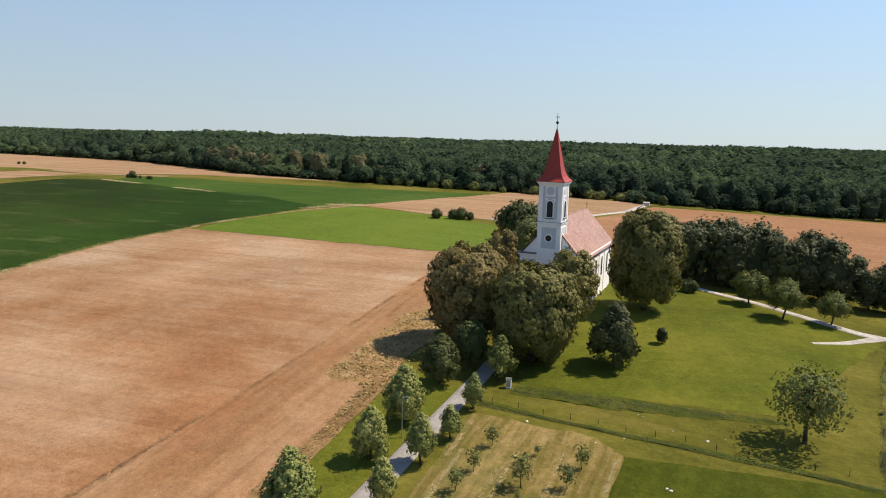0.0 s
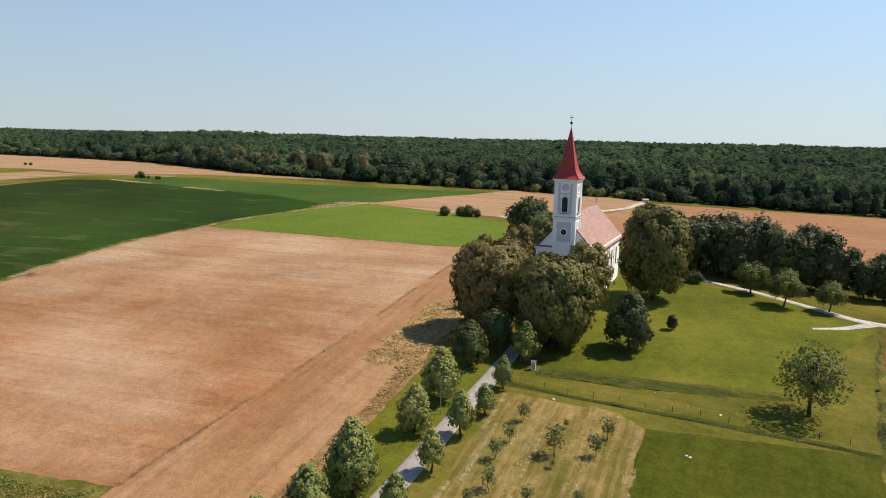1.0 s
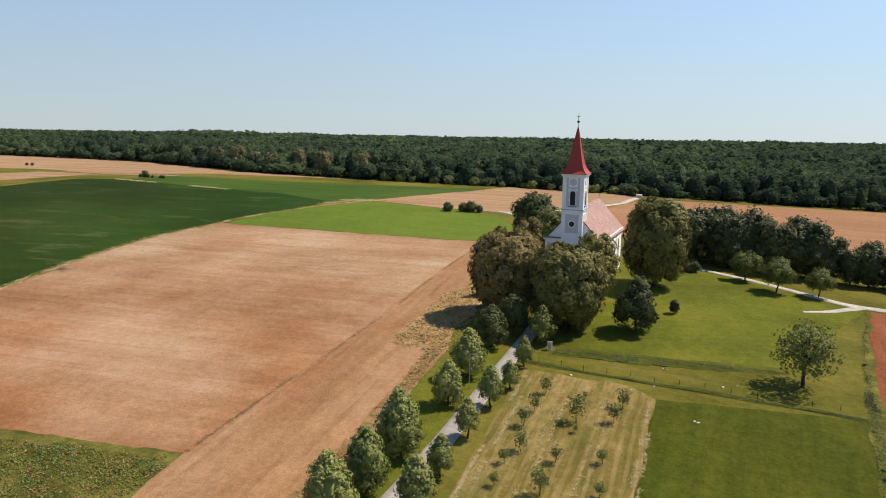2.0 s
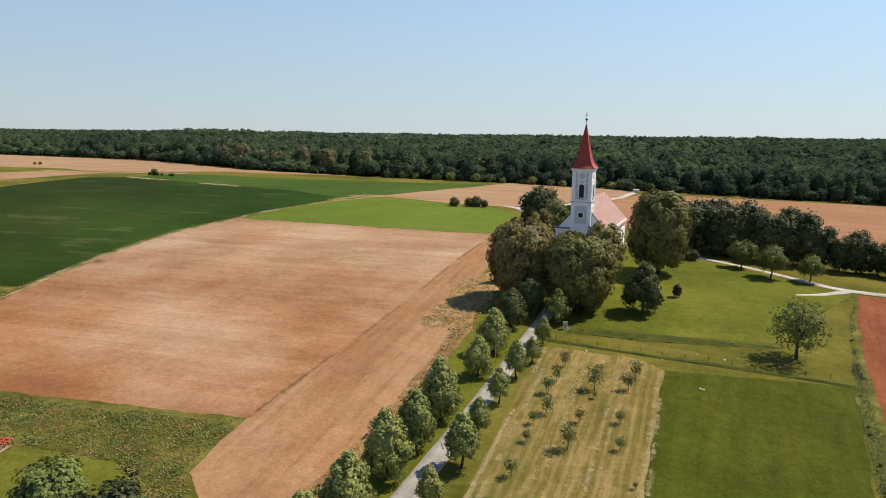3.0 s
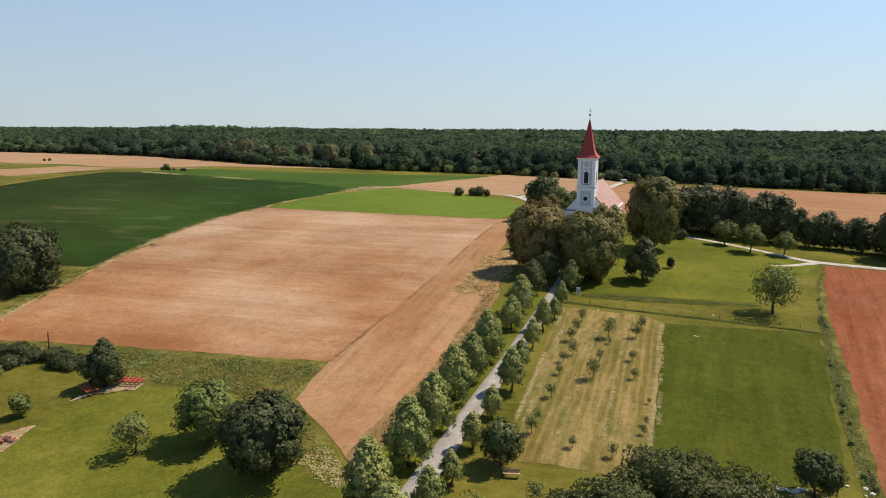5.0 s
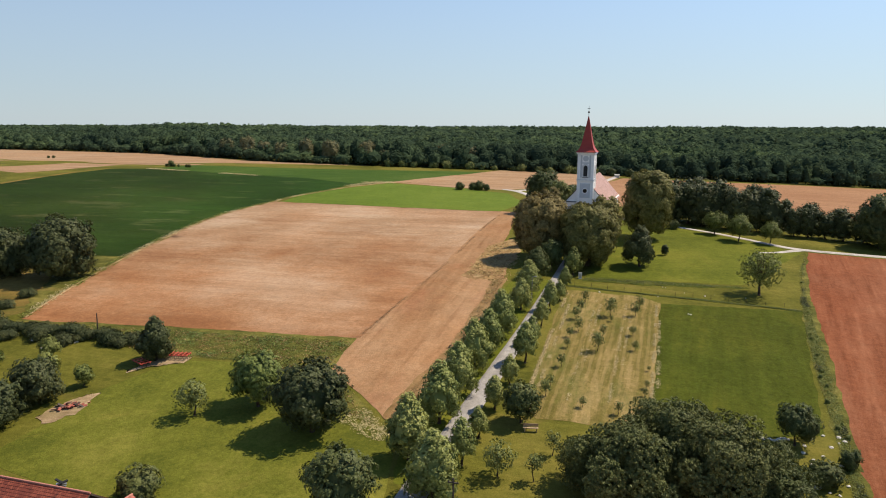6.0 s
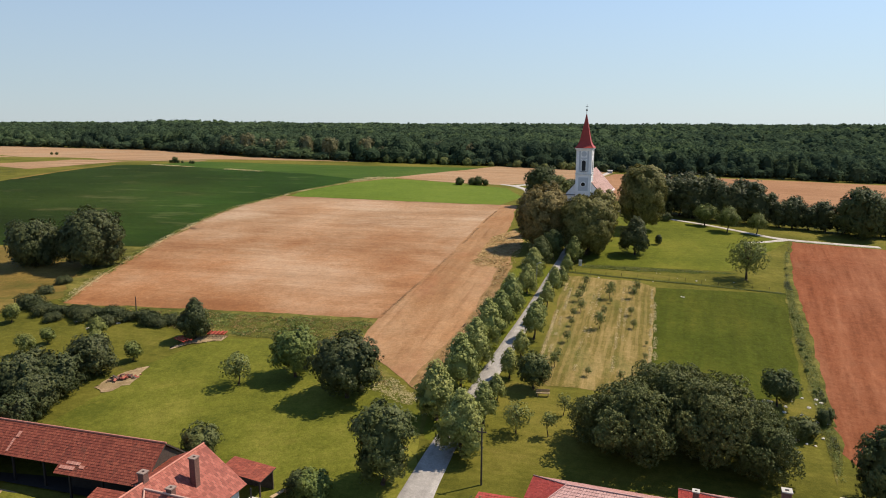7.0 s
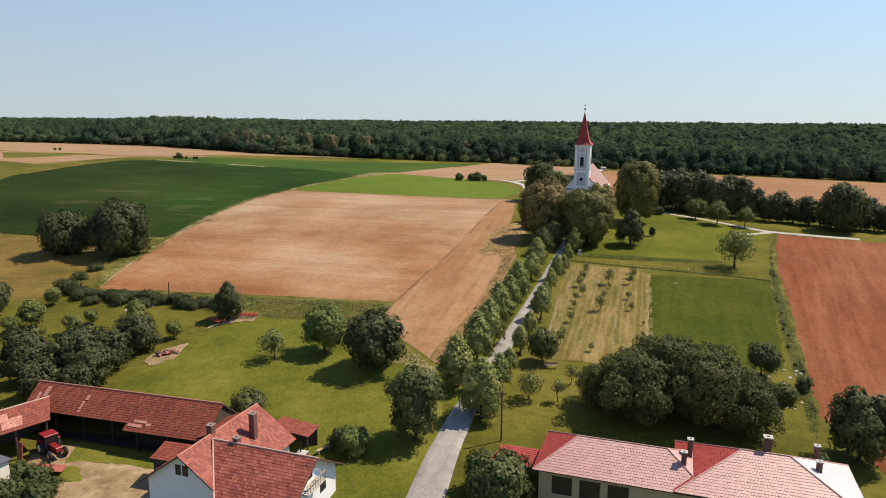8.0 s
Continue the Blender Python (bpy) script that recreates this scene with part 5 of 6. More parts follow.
boxed("backrest", -0.9, 0.9, 0.18, 0.22, 0.55, 0.9, PALE_WOOD, rest)
oven = thing("garden_stove", pose(-45.6, -13.4, 0.35), "small brick garden stove with a thin flue", "stove")
boxed("body", -0.5, 0.5, -0.4, 0.4, -0.3, 1.1, BRICK, oven, "", 0.02)
boxed("top", -0.58, 0.58, -0.48, 0.48, 1.104, 1.2, CONCRETE, oven)
part("flue", tube(bmesh.new(), (-0.2, 0, 1.2), (-0.2, 0, 2.4), 0.09, 0.09, 10), IRON, oven)

# ---- barn along the yard, open to the south ----
barn = thing("barn", pose(-68.5, -12.6, 0.35), "long open-fronted barn under an old dark red tiled roof", "barn")
BX0, BX1 = -13.4, 12.6
north, south = 4.0, -3.0
rz, ez = 5.4, 3.0
roof_plane(barn, [(BX0, south, ez), (1.6, south, ez), (1.6, 0, rz), (BX0, 0, rz)], BARN_TILE, 61, 0.24, 0.3, 0.14, "old red tiled barn roof")
roof_plane(barn, [(1.62, south - 0.75, ez - 0.6), (BX1, south - 0.75, ez - 0.6), (BX1, 0, rz), (1.62, 0, rz)], BARN_TILE, 62, 0.24, 0.3, 0.14, "deep red tiled roof over the lower bay")
roof_plane(barn, [(BX0, north, rz - 3.2), (BX1, north, rz - 3.2), (BX1, 0, rz), (BX0, 0, rz)], BARN_TILE, 63, 0.24, 0.3, 0.14)
ridge_caps(barn, (BX0, 0, rz + 0.03), (BX1, 0, rz + 0.03), RIDGE_TILE)
# Inner wall, posts and floor are coloured black for the shade under the roof.
boxed("back_wall", BX0 + 0.3, BX1 - 0.3, 3.2, 3.5, -0.8, 2.4, BARN_SHADE, barn, "plank back wall, barn shade painted in black")
for x in (BX0 + 0.2, BX1 - 0.5):
    raw_part("end_wall", *moved(prism([(-2.6, -0.8), (3.4, -0.8), (3.4, 2.5), (0, 5.1), (-2.6, 3.0)], 0, 0.25), Matrix.Translation((x, 0, 0)) @ pose(0, 0, 0, 0, 0, 90) @ Matrix.Diagonal((1, -1, 1, 1))), DARK_WOOD, barn, "dark plank end wall")
for i in range(7):
    x = BX0 + 0.6 + 4.05 * i
    y = south + 0.35 if x < 1.6 else south - 0.45
    boxed("post", x - 0.1, x + 0.1, y - 0.1, y + 0.1, -0.8, 2.9 if x < 1.6 else 2.2, BARN_SHADE, barn)
boxed("plank_front", 1.8, 12.2, -2.0, -1.9, -0.8, 2.9, BARN_SHADE, barn, "plank inner wall, barn shade painted in black")
raw_part("barn_floor", [(BX0, -3.2, 0.05), (BX1, -3.2, 0.05), (BX1, 3.3, 0.05), (BX0, 3.3, 0.05)], [(0, 1, 2, 3)], BARN_SHADE, barn, "earth floor, barn shade painted in black")

PALE_TILE = tile_mat("newer_pale_tiles", (0.40, 0.16, 0.11), (0.48, 0.21, 0.15), (0.55, 0.27, 0.20))


def patched(parent, quad, u0, u1, v0, v1, seed):
    """A patch of newer tiles let into a roof pitch."""
    a, b, c, d = (Vector(p) for p in quad)
    n = (b - a).cross(d - a).normalized() * 0.03
    n = n if n.z > 0 else -n
    spot = [a.lerp(b, u).lerp(d.lerp(c, u), v) + n for u, v in ((u0, v0), (u1, v0), (u1, v1), (u0, v1))]
    v, f = tiled(*spot, 0.3, 0.36, seed)
    raw_part("tile_patch", v, f, PALE_TILE, parent, "paler replaced roof tiles")


barn_pitch = [(BX0, south, ez), (1.6, south, ez), (1.6, 0, rz), (BX0, 0, rz)]
low_pitch = [(1.62, south - 0.75, ez - 0.6), (BX1, south - 0.75, ez - 0.6), (BX1, 0, rz), (1.62, 0, rz)]
for u0, u1, v0, v1, s in ((0.52, 0.54, 0.12, 0.5, 1), (0.53, 0.56, 0.55, 0.72, 2), (0.07, 0.10, 0.1, 0.6, 3), (0.12, 0.16, 0.5, 0.85, 4)):
    patched(barn, barn_pitch, u0, u1, v0, v1, s)
for u0, u1, v0, v1, s in ((0.03, 0.20, 0.12, 0.19, 5), (0.24, 0.30, 0.18, 0.24, 6), (0.08, 0.24, 0.24, 0.30, 7)):
    patched(barn, low_pitch, u0, u1, v0, v1, s)

link_roof = thing("shed", pose(-54.9, -14.4, 0.35), "low tiled shed joining barn and house", "shed")
roof_plane(link_roof, [(-1.9, -2.6, 3.0), (-1.9, 2.9, 3.0), (1.3, 2.9, 4.4), (1.3, -2.6, 4.4)], BARN_TILE, 64, 0.3, 0.36, 0.12)
boxed("wall", -1.6, 1.2, -2.3, 2.6, -0.8, 2.9, HOUSE_WHITE, link_roof)
out = thing("shed", pose(-58.6, -19.4, 0.3), "small outhouse with a red tiled lean-to roof", "shed")
roof_plane(out, [(-1.2, -1.4, 2.2), (2.2, -1.4, 2.2), (2.2, 1.3, 2.9), (-1.2, 1.3, 2.9)], BARN_TILE, 65, 0.3, 0.36, 0.12)
boxed("wall", -1.0, 2.0, -1.1, 1.1, -0.8, 2.15, DARK_WOOD, out)

wing = thing("barn", pose(-79.0, -18.6, 0.4, 0, 0, -23), "short open cart shed with a patched tiled roof", "barn")
roof_plane(wing, [(2.6, -9.0, 3.1), (2.6, 2.2, 3.1), (0, 3.4, 4.9), (0, -9.0, 4.9)], BARN_TILE, 66, 0.26, 0.36, 0.14, "weathered tiled roof with replaced patches")
roof_plane(wing, [(-3.2, -9.0, 2.7), (-3.2, 3.4, 2.7), (0, 3.4, 4.9), (0, -9.0, 4.9)], BARN_TILE, 67, 0.32, 0.36, 0.14)
patched(wing, [(2.6, -9.0, 3.1), (2.6, 2.2, 3.1), (0, 3.4, 4.9), (0, -9.0, 4.9)], 0.55, 0.74, 0.15, 0.55, 9)
patched(wing, [(2.6, -9.0, 3.1), (2.6, 2.2, 3.1), (0, 3.4, 4.9), (0, -9.0, 4.9)], 0.5, 0.62, 0.5, 0.8, 10)
ridge_caps(wing, (0, -9, 4.93), (0, 3.4, 4.93), MORTAR, 0.36)
boxed("back_wall", -2.9, -2.7, -8.8, 3.0, -0.8, 2.7, DARK_WOOD, wing)
for y in (-8.6, -5.0, -1.4, 1.9):
    boxed("post", 2.1, 2.3, y - 0.1, y + 0.1, -0.8, 3.1, DARK_WOOD, wing)

# ---- tractor and yard clutter ----
tr = thing("tractor", at(-74.6, -18.9, 0.06, -24), "red farm tractor with a dark roll cab parked in the yard", "tractor")
boxed("hood", 0.2, 2.1, -0.38, 0.38, 0.85, 1.45, TRACTOR_RED, tr, "red bonnet", 0.08)
boxed("chassis", -1.3, 2.0, -0.25, 0.25, 0.5, 0.85, IRON, tr)
cabn = boxed("cab", -1.2, 0.2, -0.68, 0.68, 1.0, 2.3, GLASS, tr, "glazed cab", 0.05)
boxed("cab_roof", -1.35, 0.35, -0.8, 0.8, 2.304, 2.46, TRACTOR_RED, cabn, "red cab roof", 0.05)
for y in (-0.66, 0.66):
    for x in (-1.17, 0.17):
        boxed("pillar", x - 0.05, x + 0.05, y - 0.05, y + 0.05, 0.95, 2.3, IRON, cabn)
for x, r, w in ((-0.75, 0.85, 0.45), (1.5, 0.55, 0.32)):
    for s in (-1, 1):
        bm = bmesh.new()
        tube(bm, (x, s * 0.85 - w / 2, r), (x, s * 0.85 + w / 2, r), r, r, 20)
        bmesh.ops.bevel(bm, geom=[e for e in bm.edges if len(e.link_faces) == 2 and any(len(fc.verts) > 4 for fc in e.link_faces)], offset=0.07, segments=2, affect="EDGES")
        wh = part("tyre", bm, RUBBER, tr)
        part("rim", tube(bmesh.new(), (x, s * 0.85 - w / 2 - 0.01, r), (x, s * 0.85 + w / 2 + 0.01, r), r * 0.5, r * 0.5, 14), WHITE_PAINT if x < 0 else METAL, wh)
    if x < 0:
        for s in (-1, 1):
            boxed("mudguard", -1.5, -0.05, s * 0.85 - 0.25, s * 0.85 + 0.25, 1.66, 1.74, TRACTOR_RED, tr, "", 0.03)
part("exhaust", tube(bmesh.new(), (1.2, 0.3, 1.4), (1.2, 0.3, 2.4), 0.04, 0.04, 8), IRON, tr)
boxed("ballast", -2.3, -1.4, -0.7, 0.7, 0.6, 1.3, METAL, tr, "grey box on the rear linkage", 0.04)

board = thing("sheet", pose(-71.8, -22.2, 0.35, 3, 6, 20), "rusty red sheet lying on the yard", "sheet")
boxed("panel", -1.6, 1.6, -0.7, 0.7, 0.0, 0.06, RUST_SHEET, board)
panel = thing("door_leaf", pose(-76.4, -21.6, 0.3, -8, 0, -20), "red-brown door leaf leaning in the shed opening", "door")
boxed("leaf", -0.5, 0.5, -0.04, 0.04, 0.0, 2.1, RUST_SHEET, panel)

shed = thing("shed", pose(-75.4, -26.8, 0.2, 0, 0, -10), "small cream rendered shed with a grey flat roof", "shed")
boxed("wall", -1.8, 1.8, -1.5, 1.5, -0.6, 2.6, CREAM, shed, "", 0.02)
boxed("roof", -2.05, 2.05, -1.75, 1.75, 2.604, 2.74, TIN_GREY, shed)
window(shed, Matrix.Translation((1.3, -1.5, 1.1)), 0.5, 0.7, DARK_WOOD, 0)


def harrow(m, label, n=5):
    """A red field implement: a frame of bars with tines."""
    h = thing("harrow", m, label, "farm implement", "idle farm implements")
    for y in (-0.6, 0, 0.6):
        boxed("bar", -1.4, 1.4, y - 0.06, y + 0.06, 0.5, 0.62, IMPLEMENT_RED, h)
    for i in range(n):
        x = -1.3 + 2.6 * i / (n - 1)
        boxed("beam", x - 0.05, x + 0.05, -0.85, 0.85, 0.624, 0.72, IMPLEMENT_RED, h)
        for y in (-0.6, 0, 0.6):
            part("tine", tube(bmesh.new(), (x, y, 0.5), (x + 0.12, y, -0.02), 0.035, 0.02, 5), IRON, h)
    return h


harrow(at(-74.4, 24.2, 0.08, 12), "faded red harrow standing at the lawn's edge")
harrow(at(-78.2, 20.6, 0.08, -25), "rusty red implement beside dark scrub", 4)
heap = thing("rubble_heap", at(-78.9, 8.0, 0.05, 35), "low heap of broken red tiles and branches on bare ground", "rubble")
rr = random.Random(18)
for i in range(26):
    w = rr.uniform(0.2, 0.55)
    x, y = rr.gauss(0, 1.2), rr.gauss(0, 0.5)
    bm = box(bmesh.new(), -w, w, -0.16, 0.16, -0.05, 0.05, pose(x, y, 0.1 + max(0, 0.45 - 0.3 * abs(x)) * rr.random(), rr.uniform(-35, 35), rr.uniform(-35, 35), rr.uniform(0, 180)))
    part("rubble_piece", bm, (RUST_SHEET, BRICK, RUST_SHEET, DARK_WOOD)[i % 4], heap)

pile = thing("scrap_heap", at(-66.0, -6.4, 0.05), "small heap of dark scrap behind the barn", "scrap")
rr = random.Random(8)
for i in range(9):
    bm = bmesh.new()
    box(bm, -0.5, 0.5, -0.12, 0.12, -0.06, 0.06, pose(rr.uniform(-0.7, 0.7), rr.uniform(-0.5, 0.5), 0.15 + 0.07 * i, rr.uniform(-15, 15), rr.uniform(-15, 15), rr.uniform(0, 180)))
    part("scrap_piece", bm, METAL if i % 3 == 0 else IRON, pile)

# ---- long house with hipped roofs ----
house = thing("house", pose(-7.0, -10.2, 0.0, 0, 0, -3.5), "long ochre house under hipped pinkish-red tiled roofs", "house")
ZB = -0.9


def hip_block(x0, x1, y0, y1, eave, ridge, ra, rb, seed, east=None, west=True):
    """One block: walls, four roof pitches meeting in a ridge from ra to rb, and cap tiles."""
    boxed("wall", x0 + 0.6, x1 - 0.6, y0 + 0.6, y1 - 0.6, ZB, eave - 0.05, HOUSE_YELLOW, house, "ochre rendered wall")
    ym = (y0 + y1) / 2
    a, b, c, d, e, f = (x0, y0, eave), (x1, y0, eave), (x1, y1, eave), (x0, y1, eave), (ra, ym, ridge), (rb, ym, ridge)
    # Pitches carry the sun's sheen in their colour, the west hip does not.
    roof_plane(house, [a, b, f, e], SHEEN_TILE, seed, 0.3, 0.34, 0.14, "red tiled pitch with sun sheen painted in pink")
    roof_plane(house, [d, c, f, e], SHEEN_TILE, seed + 1, 0.3, 0.34, 0.14)
    roof_plane(house, [d, a, e, e], DEEP_TILE, seed + 2, 0.3, 0.34, 0.14, "deep red tiled hip, side away from the sun painted darker")
    # The east hip's brightness comes from its paler colour, not another roofing.
    roof_plane(house, [b, c, f, f], east or SHEEN_TILE, seed + 3, 0.3, 0.34, 0.14, "tiled hip with direct sunlight painted pale" if east else "")
    up = Vector((0, 0, 0.04))
    for p, q in ((e, f), (a, e), (d, e), (b, f), (c, f)):
        ridge_caps(house, Vector(p) + up, Vector(q) + up, SHEEN_TILE, 0.38, 0.07)


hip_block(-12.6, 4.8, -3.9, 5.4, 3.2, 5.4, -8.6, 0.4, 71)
hip_block(1.2, 18.2, -4.1, 7.2, 3.4, 6.1, 7.4, 11.8, 75, SUNLIT_HIP)
for x in (-9.6, -6.8, -4.0):
    window(house, Matrix.Translation((x, -3.3, 0.7)), 1.9, 1.8, DARK_WOOD, 1)
for x in (4.5, 8.0, 11.5):
    window(house, Matrix.Translation((x, -3.5, 0.7)), 1.4, 1.6, DARK_WOOD, 1)
for x, y, z0, z1, w in ((2.6, 2.1, 3.9, 6.15, 0.5), (2.0, -0.5, 3.9, 5.9, 0.5), (9.8, 2.3, 5.3, 7.45, 0.72), (14.8, 5.2, 3.6, 5.95, 0.5), (14.4, 1.5, 4.0, 6.0, 0.5)):
    chimney(house, x, y, z0, z1, w, 0.07)
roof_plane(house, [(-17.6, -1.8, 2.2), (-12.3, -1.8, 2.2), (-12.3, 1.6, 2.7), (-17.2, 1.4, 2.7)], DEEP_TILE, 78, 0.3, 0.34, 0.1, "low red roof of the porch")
for x in (-17.0, -14.9):
    boxed("porch_post", x - 0.08, x + 0.08, -1.5, -1.34, ZB, 2.15, HOUSE_YELLOW, house)

# small hut far behind the church
hut = thing("hut", at(-25.5, 291, 0, 0, 0.6), "tiny grey hut at the far field's edge", "hut")
boxed("wall", -1.8, 1.8, -1.4, 1.4, -0.3, 2.0, CONCRETE, hut)
roof_plane(hut, [(-2.1, -1.7, 1.95), (2.1, -1.7, 1.95), (2.1, 0, 2.8), (-2.1, 0, 2.8)], CONCRETE, 81, 0.5, 0.5)
roof_plane(hut, [(-2.1, 1.7, 1.95), (2.1, 1.7, 1.95), (2.1, 0, 2.8), (-2.1, 0, 2.8)], CONCRETE, 82, 0.5, 0.5)

# ---- farm trees, walnuts, scrub ----
make_tree("walnut_tree", "dark round walnut throwing a broad shadow on the lawn", "tree", "", at(-46.2, 11.0), 8.6, 8.2, 0.5, LEAF_SCRUB, 44, 1.0, 101, 0.3, loose=1.6)
make_tree("cherry_tree", "light green cherry tree on the farm lawn", "tree", "", at(-55.6, 14.6), 7.0, 6.6, 0.9, LEAF_BUSH, 34, 1.0, 102, 0.22, loose=1.6)
make_tree("apple_tree", "small open apple tree on the farm lawn", "tree", "", at(-62.0, 10.4), 4.4, 3.8, 1.0, LEAF_FRUIT, 22, 0.55, 103, 0.12, 0.4, 0.6, loose=2.2)
make_tree("walnut_tree", "tall dark walnut beside the lane", "tree", "", at(-34.9, -5.6), 9.6, 6.4, 0.6, LEAF_DARK, 42, 1.0, 104, 0.25, loose=1.6)
make_tree("shrub", "rounded bright green shrub on the lawn", "shrub", "", at(-40.7, -10.0), 3.2, 3.8, -0.1, LEAF_BUSH, 20, 1.0, 105)
make_tree("shrub", "low dark shrub beside the farm lawn", "shrub", "", at(-42.8, -9.2), 2.4, 2.8, -0.1, LEAF_DARK, 14, 1.0, 106)
make_tree("shrub", "dark elder shrub behind the barn", "shrub", "", at(-56.8, -5.4), 3.2, 4.4, -0.1, LEAF_FEATHER, 20, 1.0, 107)
make_tree("spruce_tree", "dark scrubby spruce at the lawn's edge", "tree", "", at(-77.4, 22.8), 7.0, 5.0, 0.0, LEAF_SCRUB, 40, 1.2, 108, kind="egg", loose=2.0)
make_tree("walnut_tree", "broad walnut with feathery dark foliage behind the house", "tree", "", at(-10.0, 6.8), 8.6, 9.6, 0.5, LEAF_FEATHER, 120, 1.0, 111, 0.3, 0.5, 1.15, loose=3.0, fine=0.62)
make_tree("walnut_tree", "broad walnut with feathery olive foliage behind the house", "tree", "", at(-1.4, 8.4), 9.6, 9.4, 0.5, LEAF_FEATHER, 120, 1.0, 112, 0.3, 0.5, 1.15, loose=3.0, fine=0.62)
make_tree("walnut_tree", "spreading walnut filling the garden behind the house", "tree", "", at(-5.6, 11.6), 9.4, 8.6, 0.5, LEAF_FEATHER, 100, 1.0, 113, 0.3, 0.5, 1.15, loose=3.0, fine=0.62)
make_tree("walnut_tree", "lower walnut with drooping feathery boughs behind the house", "tree", "", at(3.4, 6.6), 6.8, 7.0, 0.2, LEAF_FEATHER, 80, 1.0, 109, 0.2, 0.5, 1.15, loose=3.0, fine=0.62)
make_tree("walnut_tree", "small feathery walnut at the garden's lower end", "tree", "", at(-13.8, 8.8), 5.6, 5.6, 0.2, LEAF_FEATHER, 68, 1.0, 110, 0.18, 0.5, 1.15, loose=3.0, fine=0.62)
make_tree("plum_tree", "dark round plum tree at the hay meadow's corner", "tree", "", at(7.9, 23.8), 4.6, 4.6, 0.9, LEAF_DARK, 22, 1.0, 114, 0.14)
make_tree("shrub", "dark shrub among garden rubble", "shrub", "", at(6.0, 19.4), 2.4, 2.6, -0.1, LEAF_DARK, 12, 1.0, 115)
make_tree("shrub", "dark spreading shrub in the garden grass", "shrub", "", at(9.6, 16.4), 2.2, 3.6, -0.1, LEAF_FEATHER, 14, 1.0, 116)
make_tree("shrub", "dark shrub beside the boundary strip", "shrub", "", at(12.6, 20.6), 2.0, 2.2, -0.1, LEAF_DARK, 10, 1.0, 117)
make_tree("walnut_tree", "dark ragged tree at the ploughed field's edge", "tree", "", at(14.9, 3.6), 8.6, 6.8, 0.3, LEAF_DARK, 40, 1.0, 118, 0.25)
make_tree("shrub", "dark shrub by the house's garden", "shrub", "", at(9.6, -1.4), 2.6, 3.2, -0.1, LEAF_DARK, 14, 1.0, 119)
make_tree("cherry_tree", "dense dark cherry tree beside the house", "tree", "", at(-23.2, -14.2), 5.0, 7.4, 0.2, LEAF_DARK, 36, 1.0, 120, 0.2, loose=1.6)
make_tree("plum_tree", "dark little tree over a deep shadow by the lane", "tree", "", at(-22.9, 19.9), 5.0, 4.4, 0.8, LEAF_FEATHER, 24, 1.0, 121, 0.14)
make_tree("plum_tree", "young open-crowned tree on the meadow", "tree", "", at(-23.2, 8.2), 3.9, 3.2, 0.9, LEAF_FRUIT, 20, 0.45, 122, 0.09, 0.3, 0.7, loose=2.2)
make_tree("plum_tree", "bent young fruit tree on the meadow", "tree", "", at(-19.4, 8.4), 3.0, 1.7, 1.3, LEAF_FRUIT, 20, 0.45, 123, 0.07, 0.3, 0.7, loose=2.2)
make_tree("plum_tree", "thin young fruit tree on the meadow", "tree", "", at(-18.2, 13.8), 2.9, 1.6, 0.9, LEAF_FRUIT, 20, 0.45, 124, 0.06, 0.3, 0.7, loose=2.2)
make_tree("oak_tree", "dark round oak on the field boundary", "tree", "oaks at the dry meadow", at(-122.0, 51.0), 12.4, 12.6, 0.1, LEAF_SCRUB, 50, 1.0, 131, 0.35, loose=1.6)
make_tree("oak_tree", "dark spreading oak on the field boundary", "tree", "oaks at the dry meadow", at(-134.8, 48.4), 9.4, 11.5, 0.1, LEAF_SCRUB, 46, 1.0, 132, 0.35, loose=1.6)
make_tree("oak_tree", "dark tree at the dry meadow's lower edge", "tree", "oaks at the dry meadow", at(-119.0, 13.0), 6.5, 7.5, 0.2, LEAF_SCRUB, 36, 1.0, 133, 0.3)
scrub = [make_tree("scrub_tree", "dense dark scrub tree beside the farm lawn", "tree", "scrub along the farm lawn", HERE, 5.6, 5.6, -0.1, LEAF_SCRUB, 40, 0.7, 140 + i, 0.15, loose=2.0) for i in range(2)]
grove(scrub, [(-83.6, 8.0, 1.05), (-84.0, 2.0, 1.05), (-82.6, -3.0, 0.9), (-87.2, -1.5, 1.1), (-90.0, 3.5, 0.9), (-91.5, -4.5, 1.1), (-96.5, -1.0, 1.05), (-87.0, -8.0, 1.0), (-101, -6, 1.15), (-95, -11, 1.1), (-106, -1, 1.0), (-81.8, -6.6, 0.8)], 12)
old_orchard = [make_tree("orchard_tree", "small round fruit tree in the old farm orchard", "tree", "old farm orchard trees", HERE, 3.4, 3.0, 0.6, LEAF_WALNUT, 14, 1.0, 150 + i, 0.1, core=0.55, loose=2.0) for i in range(2)]
grove(old_orchard, [(-107.4, 11.2, 1.3), (-99.0, 11.0, 0.9), (-98.9, 15.0, 0.8), (-112.0, 20.6, 1.0), (-108.6, 8.2, 1.0), (-95.0, 7.6, 0.7), (-88.5, 14.0, 1.1), (-81.5, 13.2, 0.9), (-93, 19, 0.7)], 13)
shrubs = [make_tree("shrub", "low dark green shrub in the weedy field margin", "shrub", "shrubs along the field margin", HERE, 1.4, 3.8, -0.2, LEAF_SCRUB, 26, 0.8, 160 + i, wild=0.8, loose=2.6, fine=0.8) for i in range(2)]
